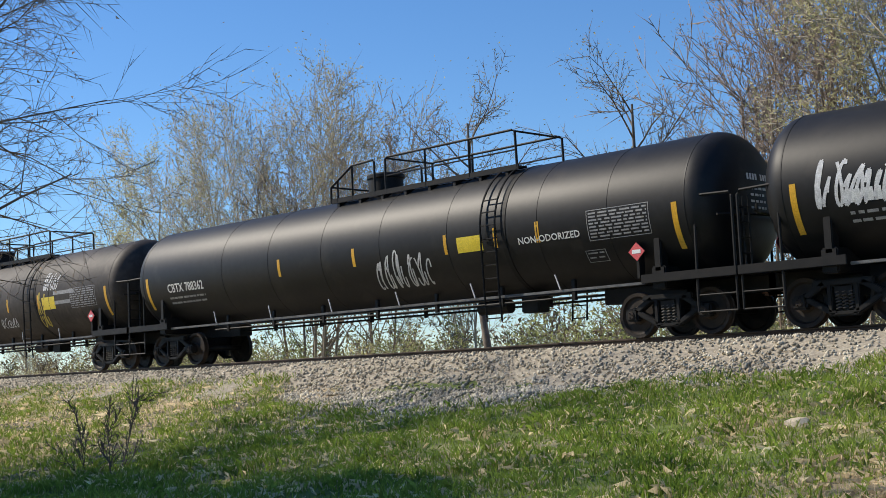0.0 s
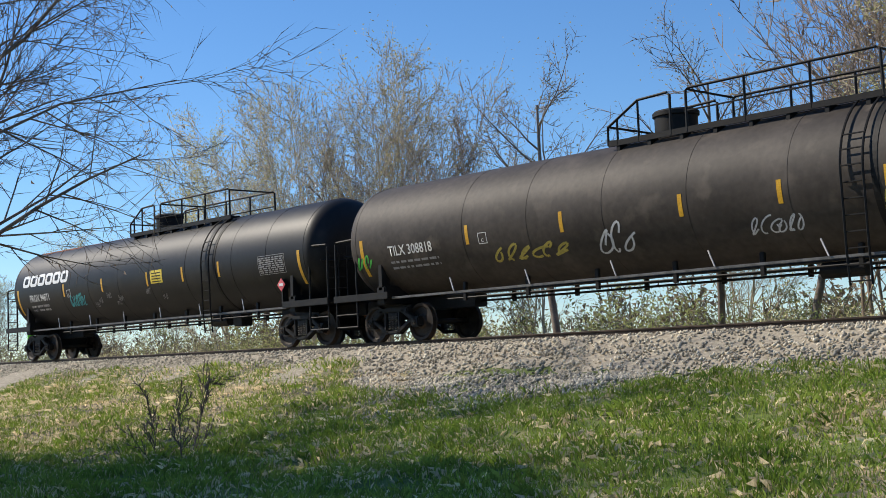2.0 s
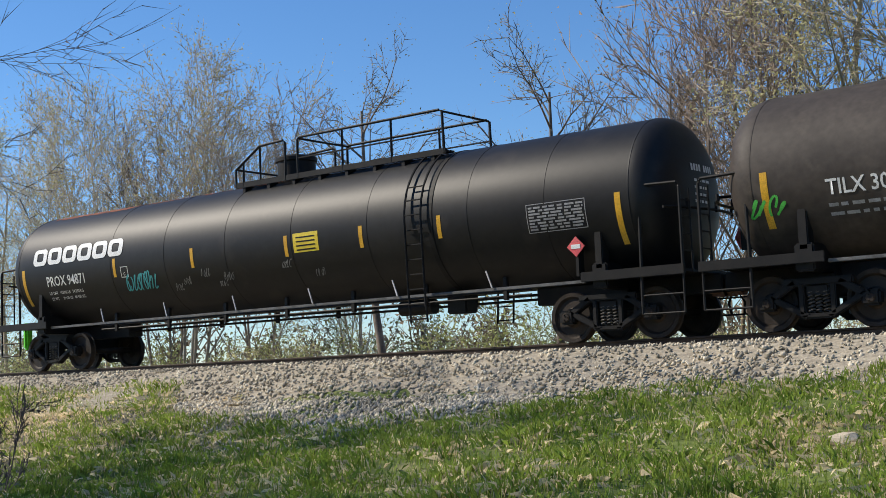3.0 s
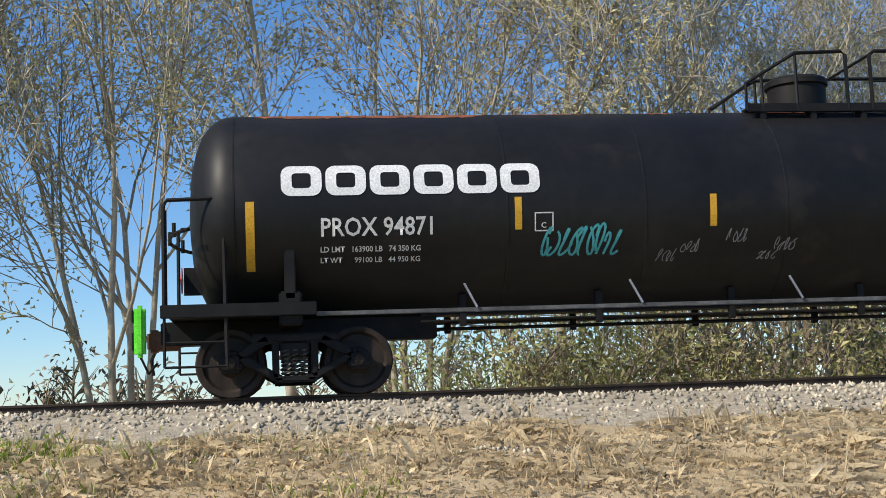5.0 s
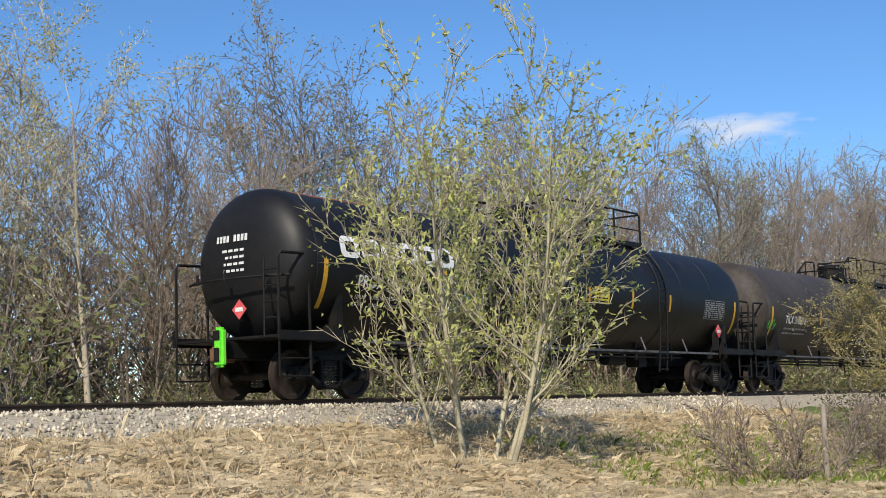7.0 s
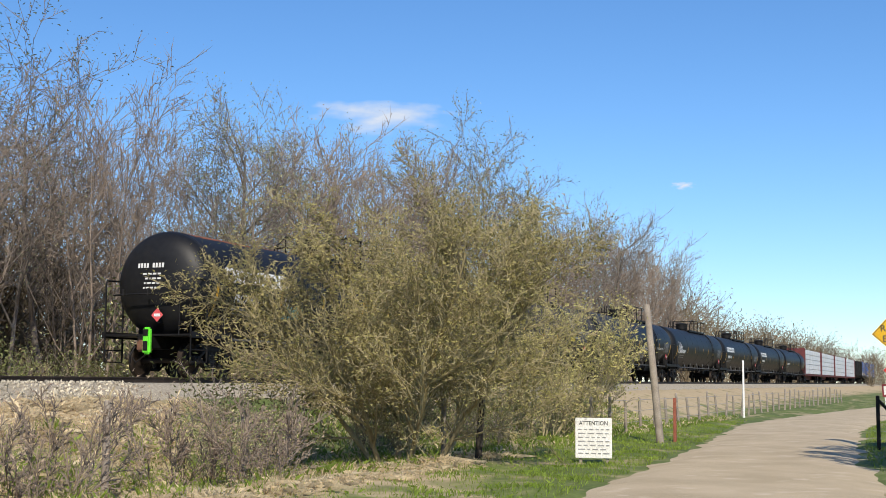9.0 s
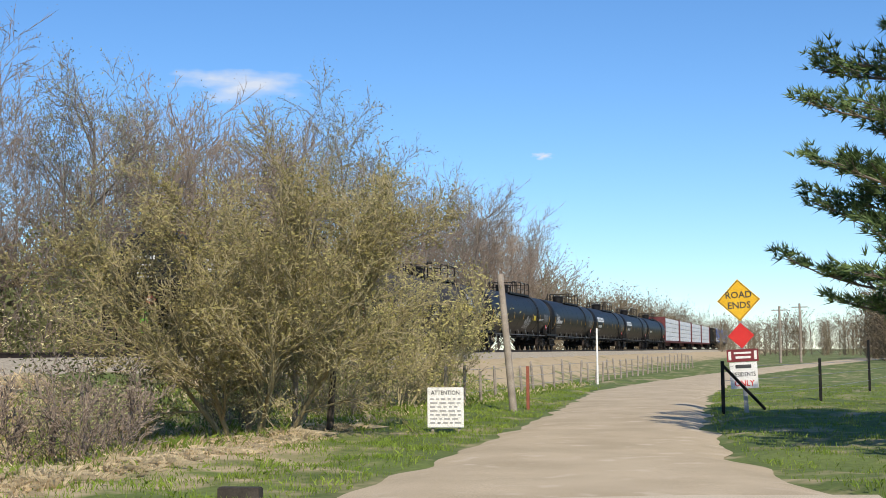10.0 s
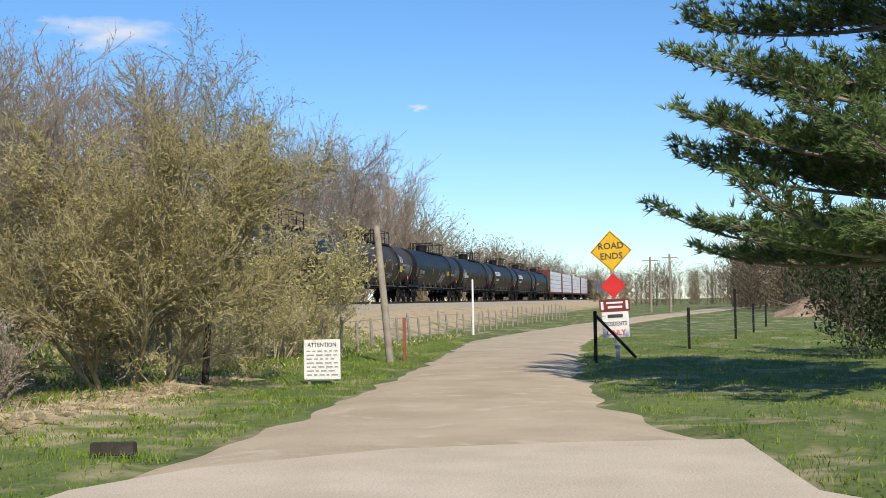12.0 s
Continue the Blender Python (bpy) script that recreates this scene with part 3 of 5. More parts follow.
    for k in range(8):
        x = -1.3 + k * 0.8
        box(bm, x - 0.05, x + 0.05, -0.84, 0.84, 3.98, 4.16, 0.01)
    part("walkway", bm, M_BLACK, car)
    bm = bmesh.new()
    lathe(bm, [(4.0, 0.40), (4.32, 0.40), (4.33, 0.45), (4.66, 0.45), (4.68, 0.49), (4.76, 0.49), (4.80, 0.45), (4.84, 0.2), (4.85, 0.0)], 28, "z", Matrix.Translation((-0.4, 0, 0)))
    smooth(part("valve_housing", bm, M_BLACK, car), 35)
    for y in (-0.84, 0.84):
        bm = bmesh.new()
        rod(bm, [(-1.55, y, 4.14), (-1.55, y, 4.55), (-0.75, y, 5.02), (0.0, y, 5.05), (0.06, y, 5.0), (0.06, y, 4.14)], 0.03, 6)
        rod(bm, [(-1.3, y, 4.14), (-1.3, y, 4.68)], 0.026, 5)
        rod(bm, [(-0.75, y, 4.14), (-0.75, y, 5.02)], 0.026, 5)
        part("railing", bm, M_BLACK, car)
        bm = bmesh.new()
        rod(bm, [(0.45, y, 4.14), (0.45, y, 5.0), (0.52, y, 5.05), (4.5, y, 5.05), (4.58, y, 5.0), (4.6, y, 4.14)], 0.03, 6)
        rod(bm, [(0.45, y, 4.58), (4.6, y, 4.58)], 0.02, 5)
        for x in (1.8, 3.2):
            rod(bm, [(x, y, 4.14), (x, y, 5.05)], 0.028, 5)
        part("railing", bm, M_BLACK, car)
    for x in (4.55, 0.5, -1.5):
        bm = bmesh.new()
        rod(bm, [(x, -0.84, 5.02 if x > 0 else 4.55), (x, 0.84, 5.02 if x > 0 else 4.55)], 0.026, 5)
        part("cross_rail", bm, M_BLACK, car)
    # side ladder over the shoulder of the tank
    for s in (-1, 1):
        for dx in (0.0, 0.42):
            bm = bmesh.new()
            arc = [(4.1 + dx, s * (TANK_R + 0.09) * math.cos(a), TANK_Z + (TANK_R + 0.09) * math.sin(a)) for a in [k * 0.12 for k in range(0, 10)]]
            rod(bm, [(4.1 + dx, s * 1.5, 0.55), (4.1 + dx, s * 1.56, 1.2)] + arc, 0.024, 5)
            part("ladder_rail", bm, M_BLACK, car)
        for z in (0.62, 0.92, 1.22, 1.52, 1.82, 2.12, 2.42, 2.72, 3.02, 3.30):
            bm = bmesh.new()
            y = s * 1.55 if z < 2.7 else s * math.sqrt((TANK_R + 0.09) ** 2 - (z - TANK_Z) ** 2)
            rod(bm, [(4.1, y, z), (4.52, y, z)], 0.016, 5)
            part("rung", bm, M_BLACK, car)
        # dark band where the ladder's strap wraps the shell
    bm = bmesh.new()
    lathe(bm, [(4.62, TANK_R), (4.62, TANK_R + 0.012), (4.74, TANK_R + 0.012), (4.74, TANK_R)], 64, "x", Matrix.Translation((0, 0, TANK_Z)))
    part("strap", bm, M_BLACK, car)
    # reflective tape
    for x, w, a0, a1 in ((-8.98, 0.12, -0.97, 0.02), (-5.25, 0.10, -0.43, 0.03), (-2.41, 0.10, -0.43, 0.03), (0.65, 0.10, -0.43, 0.03), (2.83, 0.10, -0.43, 0.03), (4.9, 0.10, -0.43, 0.03), (8.98, 0.12, -0.97, 0.02)):
        bm = bmesh.new()
        decal(bm, x - w / 2, x + w / 2, a0, a1)
        part("reflective_tape", bm, M_YELLOW, car, "amber reflective strip")
    return car


def placard(car, x, arc=None, head=0):
    """A diamond hazard placard in its holder, on the flank or on a head."""
    bm = bmesh.new()
    h = 0.19
    pts = [(0, -h), (h, 0), (0, h), (-h, 0)]
    if head:
        bm.faces.new([bm.verts.new((head * (9.98 if arc is None else arc), x + a * -head, 1.72 + b)) for a, b in pts])
    else:
        bm.faces.new([bm.verts.new((x + a, -1.40, 1.75 + b)) for a, b in pts])
    r = bmesh.ops.extrude_face_region(bm, geom=bm.faces[:])
    bmesh.ops.translate(bm, vec=(head * 0.02, -0.02 if not head else 0, 0), verts=[v for v in r["geom"] if isinstance(v, bmesh.types.BMVert)])
    bmesh.ops.recalc_face_normals(bm, faces=bm.faces)
    p = part("placard", bm, M_PINK, car, "pink and white hazard diamond")
    bm = bmesh.new()
    o = -1.425
    if head:
        xx = head * (10.003 if arc is None else arc + 0.023)
        box(bm, xx - 0.002, xx + 0.002, x - 0.10, x + 0.10, 1.68, 1.76)
    else:
        box(bm, x - 0.10, x + 0.10, o - 0.002, o + 0.002, 1.71, 1.79)
    part("placard_band", bm, M_WHITE, p)
    bm = bmesh.new()
    if head:
        box(bm, head * 9.6 if head > 0 else -9.96, 9.96 if head > 0 else -9.6, x - 0.03, x + 0.03, 1.5, 1.9)
    else:
        box(bm, x - 0.03, x + 0.03, -1.39, -1.2, 1.2, 1.9)
    part("placard_bracket", bm, M_BLACK, car)


def head_marks(car, head):
    """Stencilled bars on a tank head."""
    rng = random.Random(5)
    def bar(y0, y1, z0, z1):
        bm = bmesh.new()
        v = []
        for y, z in ((y0, z0), (y1, z0), (y1, z1), (y0, z1)):
            rr = min(0.999, math.hypot(y, z - TANK_Z) / TANK_R)
            v.append(bm.verts.new((head * (TANK_L + head_bulge(rr) + 0.008), y, z)))
        bm.faces.new(v if head > 0 else v[::-1])
        part("head_mark", bm, M_TEXT, car)
    for i in range(9):
        if i != 4:
            y = -0.25 + i * 0.1 if head > 0 else 0.55 - i * 0.1
            bar(y - 0.035, y + 0.035, 3.06, 3.19)
    for r in range(4):
        y = -0.2
        while y < 0.35:
            w = rng.uniform(0.05, 0.14)
            bar(y, y + w, 2.86 - r * 0.13, 2.91 - r * 0.13)
            y += w + 0.04


def small_sign(car, x0, x1, a0, a1, seed, rows):
    """A pale panel of small print that cannot be read."""
    bm = bmesh.new()
    decal(bm, x0, x1, a1 - 0.015, a1)
    decal(bm, x0, x1, a0, a0 + 0.015)
    decal(bm, x0, x0 + 0.015, a0, a1)
    decal(bm, x1 - 0.015, x1, a0, a1)
    small_lines(bm, x0 + 0.05, a1 - 0.09, x1 - x0 - 0.1, rows, (a1 - a0 - 0.08) / rows, 0.035, seed)
    part("stencil_panel", bm, M_GREY, car)


def box_mark(car, x, arc):
    """The small square of the tank's class."""
    bm = bmesh.new()
    s = 0.27
    for q in ((x, x + s, arc, arc + 0.018), (x, x + s, arc + s - 0.018, arc + s), (x, x + 0.018, arc, arc + s), (x + s - 0.018, x + s, arc, arc + s)):
        decal(bm, *q)
    part("class_box", bm, M_TEXT, car)
    tank_text("C", x + 0.09, arc + 0.05, 0.11, M_TEXT, car)


def finish_tank_car(car, k):
    """The marks that set one tank car apart."""
    head_marks(car, -1)
    head_marks(car, 1)
    placard(car, 8.0)
    placard(car, -0.2, head=-1)
    if k == 0:
        # wordmark as six hollow blocks
        for i in range(6):
            bm = bmesh.new()
            ring_block(bm, -8.55 + i * 0.613, -8.55 + i * 0.613 + 0.56, 0.09, 0.53, 0.11)
            part("wordmark_block", bm, M_LOGO, car, "white block of the wordmark")
        tank_text("PROX 94871", -8.03, -0.47, 0.36, M_TEXT, car, 0.83)
        tank_text("LD LMT   163900 LB   74 350 KG", -8.03, -0.70, 0.115, M_TEXT, car, 0.88)
        tank_text("LT WT      99100 LB   44 950 KG", -8.03, -0.86, 0.115, M_TEXT, car, 0.88)
        box_mark(car, -5.02, -0.46)
        bm = bmesh.new()
        scribble(bm, -4.95, -0.82, 1.15, 0.5, 9, 3, 0.035)
        part("graffiti", bm, M_TEAL, car, "teal spray-paint tag")
        for i, x in enumerate((-3.25, -2.9, -2.2, -1.75, -1.5, 0.4, 1.3)):
            bm = bmesh.new()
            scribble(bm, x, -0.95 + 0.14 * (i % 3), 0.3, 0.2, 4, 20 + i, 0.012)
            part("faint_tag", bm, M_GREY, car)
        bm = bmesh.new()
        decal(bm, 0.88, 1.62, -0.37, 0.05, nx=2)
        pl = part("warning_plate", bm, M_PLATE, car, "yellow warning plate")
        for r in range(4):
            bm = bmesh.new()
            decal(bm, 0.97, 1.53, -0.06 - r * 0.09, -0.03 - r * 0.09, 0.009)
            part("plate_line", bm, M_BLACK, pl)
        # rust along the crown
        bm = bmesh.new()
        rng = random.Random(8)
        x = -8.9
        edge = 1.85
        while x < 0.6:
            edge = min(1.98, max(1.70, edge + rng.uniform(-0.06, 0.06)))
            decal(bm, x, x + 0.06, edge + rng.uniform(-0.02, 0.03) + 0.16 * max(0.0, x + 0.2), 2.36, 0.004)
            x += 0.06
        part("rust_patch", bm, M_RUST, car, "rust along the tank's crown")
        # end-of-train device
        bm = bmesh.new()
        box(bm, -10.66, -10.50, -0.42, -0.18, 0.62, 1.36, 0.05)
        dev = part("train_end_device", bm, M_LIME, car, "lime green end-of-train device")
        for y0, y1, z0, z1 in ((-0.38, -0.22, 1.12, 1.30), (-0.37, -0.23, 0.72, 0.98)):
            bm = bmesh.new()
            box(bm, -10.69, -10.665, y0, y1, z0, z1, 0.01)
            part("device_panel", bm, M_BLACK, dev)
        bm = bmesh.new()
        rod(bm, [(-10.58, -0.30, 0.64), (-10.5, 0.1, 0.4), (-10.4, 0.3, 0.55)], 0.02, 6)
        part("air_hose", bm, M_BLACK, dev)
        small_sign(car, 7.0, 8.3, -0.55, 0.0, 31, 8)
    else:
        if k < 3:
            tank_text(("TILX 308818", "CBTX 788362")[k - 1], -8.0, -0.47, 0.36, M_TEXT, car, 0.81)
        else:
            bm = bmesh.new()
            small_lines(bm, -8.0, -0.46, 1.9, 1, 0.2, 0.24, 90 + k)
            part("stencil", bm, M_TEXT, car)
        bm = bmesh.new()
        small_lines(bm, -8.0, -0.68, 1.7, 2, 0.16, 0.06, 40 + k)
        part("weight_stencil", bm, M_GREY, car)
        small_sign(car, 6.9, 8.4, -0.55, 0.1, 31 + k, 8)
        tags = ()
        if k == 1:
            box_mark(car, -4.9, -0.46)
            tags = ((M_YSPRAY, -4.6, -0.95, 2.1, 0.4, 6, 51, 0.06, "ochre spray-paint tag"), (M_SPRAY, -1.6, -1.05, 0.9, 0.7, 3, 52, 0.05, "white outlined tag"), (M_SPRAY, 2.0, -1.0, 1.2, 0.4, 6, 53, 0.035, "white spray-paint tag"), (M_YSPRAY, 4.75, -1.15, 0.5, 1.6, 2, 54, 0.06, "ochre paint run"), (M_SPRAY, 5.2, 0.15, 0.9, 0.7, 6, 55, 0.035, "white scrawl"), (M_GSPRAY, -9.3, -0.75, 0.6, 0.4, 4, 56, 0.04, "green scrawl"))
            bm = bmesh.new()
            decal(bm, 5.15, 5.95, -0.5, -0.08, nx=2)
            part("warning_plate", bm, M_PLATE, car, "yellow warning plate")
            for a in (0.12, -0.2):
                bm = bmesh.new()
                decal(bm, 5.9, 7.1 + a, a - 0.16, a - 0.04)
                part("painted_out_band", bm, M_GREY, car)
        elif k == 2:
            tags = ((M_SPRAY, 0.45, -1.15, 1.8, 1.0, 12, 61, 0.04, "white spray-paint tag"),)
            bm = bmesh.new()
            decal(bm, 3.3, 4.05, -0.44, -0.08, nx=2)
            part("warning_plate", bm, M_PLATE, car, "yellow warning plate")
            # this class wears its tape farther along the shell
            for o in car.children:
                if o.name.startswith("reflective_tape"):
                    x = o.data.vertices[0].co.x + 0.05
                    if abs(x) < 8:
                        o.data = o.data.copy()
                        o.data.transform(Matrix.Translation((2.3 if x < 2 else 1.6 if x < 4 else 0.7, 0, 0)))
            tank_text("NON-ODORIZED", 5.05, -0.42, 0.21, M_TEXT, car)
            small_sign(car, 6.7, 7.2, -1.05, -0.75, 62, 2)
        elif k == 3:
            tags = ((M_SPRAY, -8.6, -0.5, 1.4, 0.9, 8, 71, 0.06, "white spray-paint scrawl"),)
        elif k in (4, 5):
            for i in range(6):
                bm = bmesh.new()
                ring_block(bm, -8.55 + i * 0.613, -8.55 + i * 0.613 + 0.56, 0.09, 0.53, 0.11)
                part("wordmark_block", bm, M_LOGO, car, "white block of the wordmark")
        for col, x, a, w, h, n, seed, wd, lab in tags:
            bm = bmesh.new()
            scribble(bm, x, a, w, h, n, seed, wd)
            part("graffiti", bm, col, car, lab)


def make_lumber_car():
    """A bulkhead flat car loaded with white-wrapped lumber."""
    car = empty("lumber_car")
    bm = bmesh.new()
    box(bm, -11.0, 11.0, -1.42, 1.42, 1.0, 1.22, 0.02)
    box(bm, -10.6, 10.6, -0.25, 0.25, 0.5, 1.0, 0.02)
    part("deck", bm, M_MAROON, car)
    for s in (-1, 1):
        bm = bmesh.new()
        box(bm, min(s * 10.5, s * 10.9), max(s * 10.5, s * 10.9), -1.45, 1.45, 1.2, 4.7, 0.05)
        part("bulkhead", bm, M_MAROON, car)
    for i in range(4):
        for j in range(5):
            bm = bmesh.new()
            x0 = -10.3 + i * 5.15
            z0 = 1.26 + j * 0.66
            box(bm, x0, x0 + 5.05, -1.38, 1.38, z0, z0 + 0.62, 0.04)
            part("lumber_bundle", bm, M_WRAP, car, "white-wrapped lumber bundle")
    add_trucks(car, (-8.6, 8.6))
    return car


def make_hopper():
    car = empty("hopper_car")
    bm = bmesh.new()
    box(bm, -8.2, 8.2, -1.5, 1.5, 1.6, 4.5, 0.1)
    part("body", bm, M_BLACK, car)
    for i in range(9):
        bm = bmesh.new()
        x = -7.6 + i * 1.9
        box(bm, x - 0.06, x + 0.06, -1.58, 1.58, 1.5, 4.5, 0.01)
        part("side_post", bm, M_BLACK, car)
    for i in range(3):
        bm = bmesh.new()
        lathe(bm, [(0.75, 0.35), (1.7, 1.3)], 4, "z", Matrix.Translation((-5 + i * 5, 0, 0)) @ Matrix.Rotation(math.pi / 4, 4, "Z"))
        part("hopper_bay", bm, M_BLACK, car)
    bm = bmesh.new()
    box(bm, -9.4, 9.4, -0.25, 0.25, 0.85, 1.3, 0.02)
    part("sill", bm, M_BLACK, car)
    add_trucks(car, (-7.2, 7.2))
    return car


def make_locomotive():
    car = empty("locomotive")
    bm = bmesh.new()
    box(bm, -10.5, 10.5, -1.5, 1.5, 1.2, 1.55, 0.05)
    box(bm, -2.5, 2.5, -1.3, 1.3, 0.55, 1.2, 0.1)
    part("frame", bm, M_BLACK, car)
    bm = bmesh.new()
    box(bm, -9.8, 5.4, -1.0, 1.0, 1.55, 4.4, 0.12)
    part("hood", bm, M_BLUE, car)
    bm = bmesh.new()
    box(bm, -9.6, -6.4, -1.5, 1.5, 3.2, 4.65, 0.12)
    part("radiator", bm, M_BLUE, car)
    bm = bmesh.new()
    box(bm, 5.4, 7.8, -1.5, 1.5, 1.55, 4.6, 0.12)
    cab = part("cab", bm, M_BLUE, car)
    for y in (-1.505, 1.505):
        bm = bmesh.new()
        box(bm, 5.9, 7.2, min(y, y * 1.01), max(y, y * 1.01), 3.2, 4.0)
        part("side_window", bm, M_BLACK, cab)
    bm = bmesh.new()
    box(bm, 7.8, 9.8, -0.9, 0.9, 1.55, 3.2, 0.15)
    part("nose", bm, M_BLUE, car)
    for y in (-1.45, 1.45):
        bm = bmesh.new()
        rod(bm, [(-10, y, 1.6), (-10, y, 2.5), (5.2, y, 2.5), (5.2, y, 1.6)], 0.03, 5)
        part("handrail", bm, M_WHITE, car)
        bm = bmesh.new()
        box(bm, -10.0, 5.3, y * 0.71 - 0.01, y * 0.71 + 0.01, 1.9, 2.1)
        part("side_stripe", bm, M_WHITE, car)
    add_trucks(car, (-7.0, 7.0))
    return car


def lengthen(car, k):
    """Makes a tank car of the longer class: every part but the trucks grows along the car."""
    for ob in car.children:
        if ob.name.split(".")[0] == "truck":
            ob.matrix_basis = pose(ob.matrix_basis.translation.x * k, 0, 0)
        elif ob.type == "MESH":
            for o in (ob, *ob.children):
                o.data = o.data.copy()
                o.data.transform(Matrix.Diagonal((k, 1, 1, 1)))


CARS = []  # (thing, offset of its centre from the last car's reference)
TANK_LABELS = ("black tank car with white wordmark, rusty crown and green end device", "dusty brown-black tank car with ochre and white graffiti", "black tank car with yellow plate and white graffiti tag", "black tank car with bold white graffiti at its end", "black tank car with white wordmark behind the bushes", "black tank car with white wordmark among identical ones", "dull black tank car coupled near the lumber cars")
base_tank = make_tank_car()
add_trucks(base_tank, (-8.4, 8.4))
for _o in base_tank.children:
    if _o.name.split(".")[0] in ("walkway", "valve_housing", "railing", "cross_rail"):
        _o.data.transform(Matrix.Translation((0, 0, -0.11)))
_tanks = [base_tank] + [copy_thing(base_tank, Matrix()) for _ in range(6)]
for _k, _car in enumerate(_tanks):
    finish_tank_car(_car, _k)
    tagged(_car, TANK_LABELS[_k], "tank car", "tank cars of the train")
    if _k:
        lengthen(_car, 1.07)
    if _k == 1:
        # dust of the road dulls this one's paint
        for _o in _car.children:
            if _o.name.startswith(("tank", "girth_seam")) and len(_o.data.materials):
                _o.data = _o.data.copy()
                _o.data.materials[0] = M_DUSTY if _o.data.materials[0] == M_TANK else _o.data.materials[0]
    CARS.append((_car, (8.89, 30.27, 51.95, 73.8, 95.5, 117.2, 138.9)[_k]))
_lum = make_lumber_car()
for _k in range(4):
    _car = _lum if _k == 0 else copy_thing(_lum, Matrix())
    tagged(_car, "bulkhead flat car loaded with white-wrapped lumber bundles", "freight car", "lumber cars of the train")
    CARS.append((_car, 138.9 + 22.2 + 22.6 * _k))
_x = CARS[-1][1]
_hop = make_hopper()
tagged(_hop, "black ribbed hopper car behind the locomotives", "freight car")
CARS.append((_hop, _x + 21.5))
_loc = make_locomotive()
for _k in range(2):
    _car = _loc if _k == 0 else copy_thing(_loc, Matrix())
    tagged(_car, "blue diesel locomotive hauling the freight train", "locomotive", "locomotives of the train")
    CARS.append((_car, _x + 42.5 + 22.0 * _k))


# ---- trees and shrubs ----
class Twigs:
    """Collects tapered tubes and leaves of one plant."""

    def __init__(self, seed):
        self.r = random.Random(seed)
        self.v, self.f, self.lv, self.lf, self.tips = [], [], [], [], []

    def tube(self, pts, radii, sides):
        base = len(self.v)
        d = (pts[-1] - pts[0]).normalized()
        a = d.orthogonal().normalized()
        b = d.cross(a)
        ring = [(math.cos(2 * math.pi * k / sides), math.sin(2 * math.pi * k / sides)) for k in range(sides)]
        for p, r in zip(pts, radii):
            for c, s in ring:
                self.v.append((p.x + (a.x * c + b.x * s) * r, p.y + (a.y * c + b.y * s) * r, p.z + (a.z * c + b.z * s) * r))
        for i in range(len(pts) - 1):
            for k in range(sides):
                o = base + i * sides
                k2 = (k + 1) % sides
                self.f.append((o + k, o + k2, o + sides + k2, o + sides + k))

    def grow(self, p, d, length, radius, level, spec):
        r = self.r
        n = 6 if level == 0 else (1 if level >= spec["levels"] else (4 if level == 1 else 2))
        pts, radii = [p.copy()], [radius]
        wob = spec["wobble"] * (0.5 if level == 0 else 1.0)
        for i in range(n):
            d = (d + Vector((r.gauss(0, wob), r.gauss(0, wob), r.gauss(0, wob) + spec["up"]))).normalized()
            pts.append(pts[-1] + d * length / n)
            radii.append(max(spec["thin"], radius * (1 - 0.75 * (i + 1) / n)))
        if level < spec["levels"]:
            self.tube(pts, radii, (6, 4, 3, 3, 3)[min(level, 4)])
        else:
            # a twig is a slim three-sided spike
            a = d.orthogonal().normalized()
            b = d.cross(a)
            o = len(self.v)
            for c, s in ((1, 0), (-0.5, 0.87), (-0.5, -0.87)):
                self.v.append(tuple(pts[0] + (a * c + b * s) * radius * 1.7))
            self.v.append(tuple(pts[-1]))
            self.f.extend(((o, o + 1, o + 3), (o + 1, o + 2, o + 3), (o + 2, o, o + 3)))
            self.tips.append((pts[-1], d))
            self.tips.append((pts[0].lerp(pts[-1], 0.5), d))
            return
        kids = spec["kids"][level]
        for k in range(kids):
            s = spec["low"][level] + (1 - spec["low"][level]) * (k + r.random()) / kids
            i = min(int(s * n), n - 1)
            q = pts[i].lerp(pts[i + 1], s * n - i)
            side = d.orthogonal().normalized()
            side.rotate(Matrix.Rotation(r.uniform(0, 6.283), 3, d))
            a = radians(r.uniform(*spec["angle"]))
            nd = (d * math.cos(a) + side * math.sin(a)).normalized()
            ln = length * spec["ratio"] * r.uniform(0.65, 1.15) * (1.15 - 0.5 * s if level == 0 else 1.0)
            self.grow(q, nd, ln, max(spec["thin"], radius * (1 - 0.7 * s) * 0.6), level + 1, spec)

    def leaf(self, p, size, n=None):
        r = self.r
        a = Vector((r.gauss(0, 1), r.gauss(0, 1), r.gauss(0, 1))).normalized()
        b = a.orthogonal().normalized()
        o = len(self.lv)
        for q in (p - a * size, p + b * size * 0.8, p + a * size):
            self.lv.append(tuple(q))
        self.lf.append((o, o + 1, o + 2))

    def leaves(self, count, size, spread):
        for _ in range(count):
            p, d = self.r.choice(self.tips)
            self.leaf(p + Vector((self.r.gauss(0, spread), self.r.gauss(0, spread), self.r.gauss(0, spread))), size * self.r.uniform(0.5, 1.3))


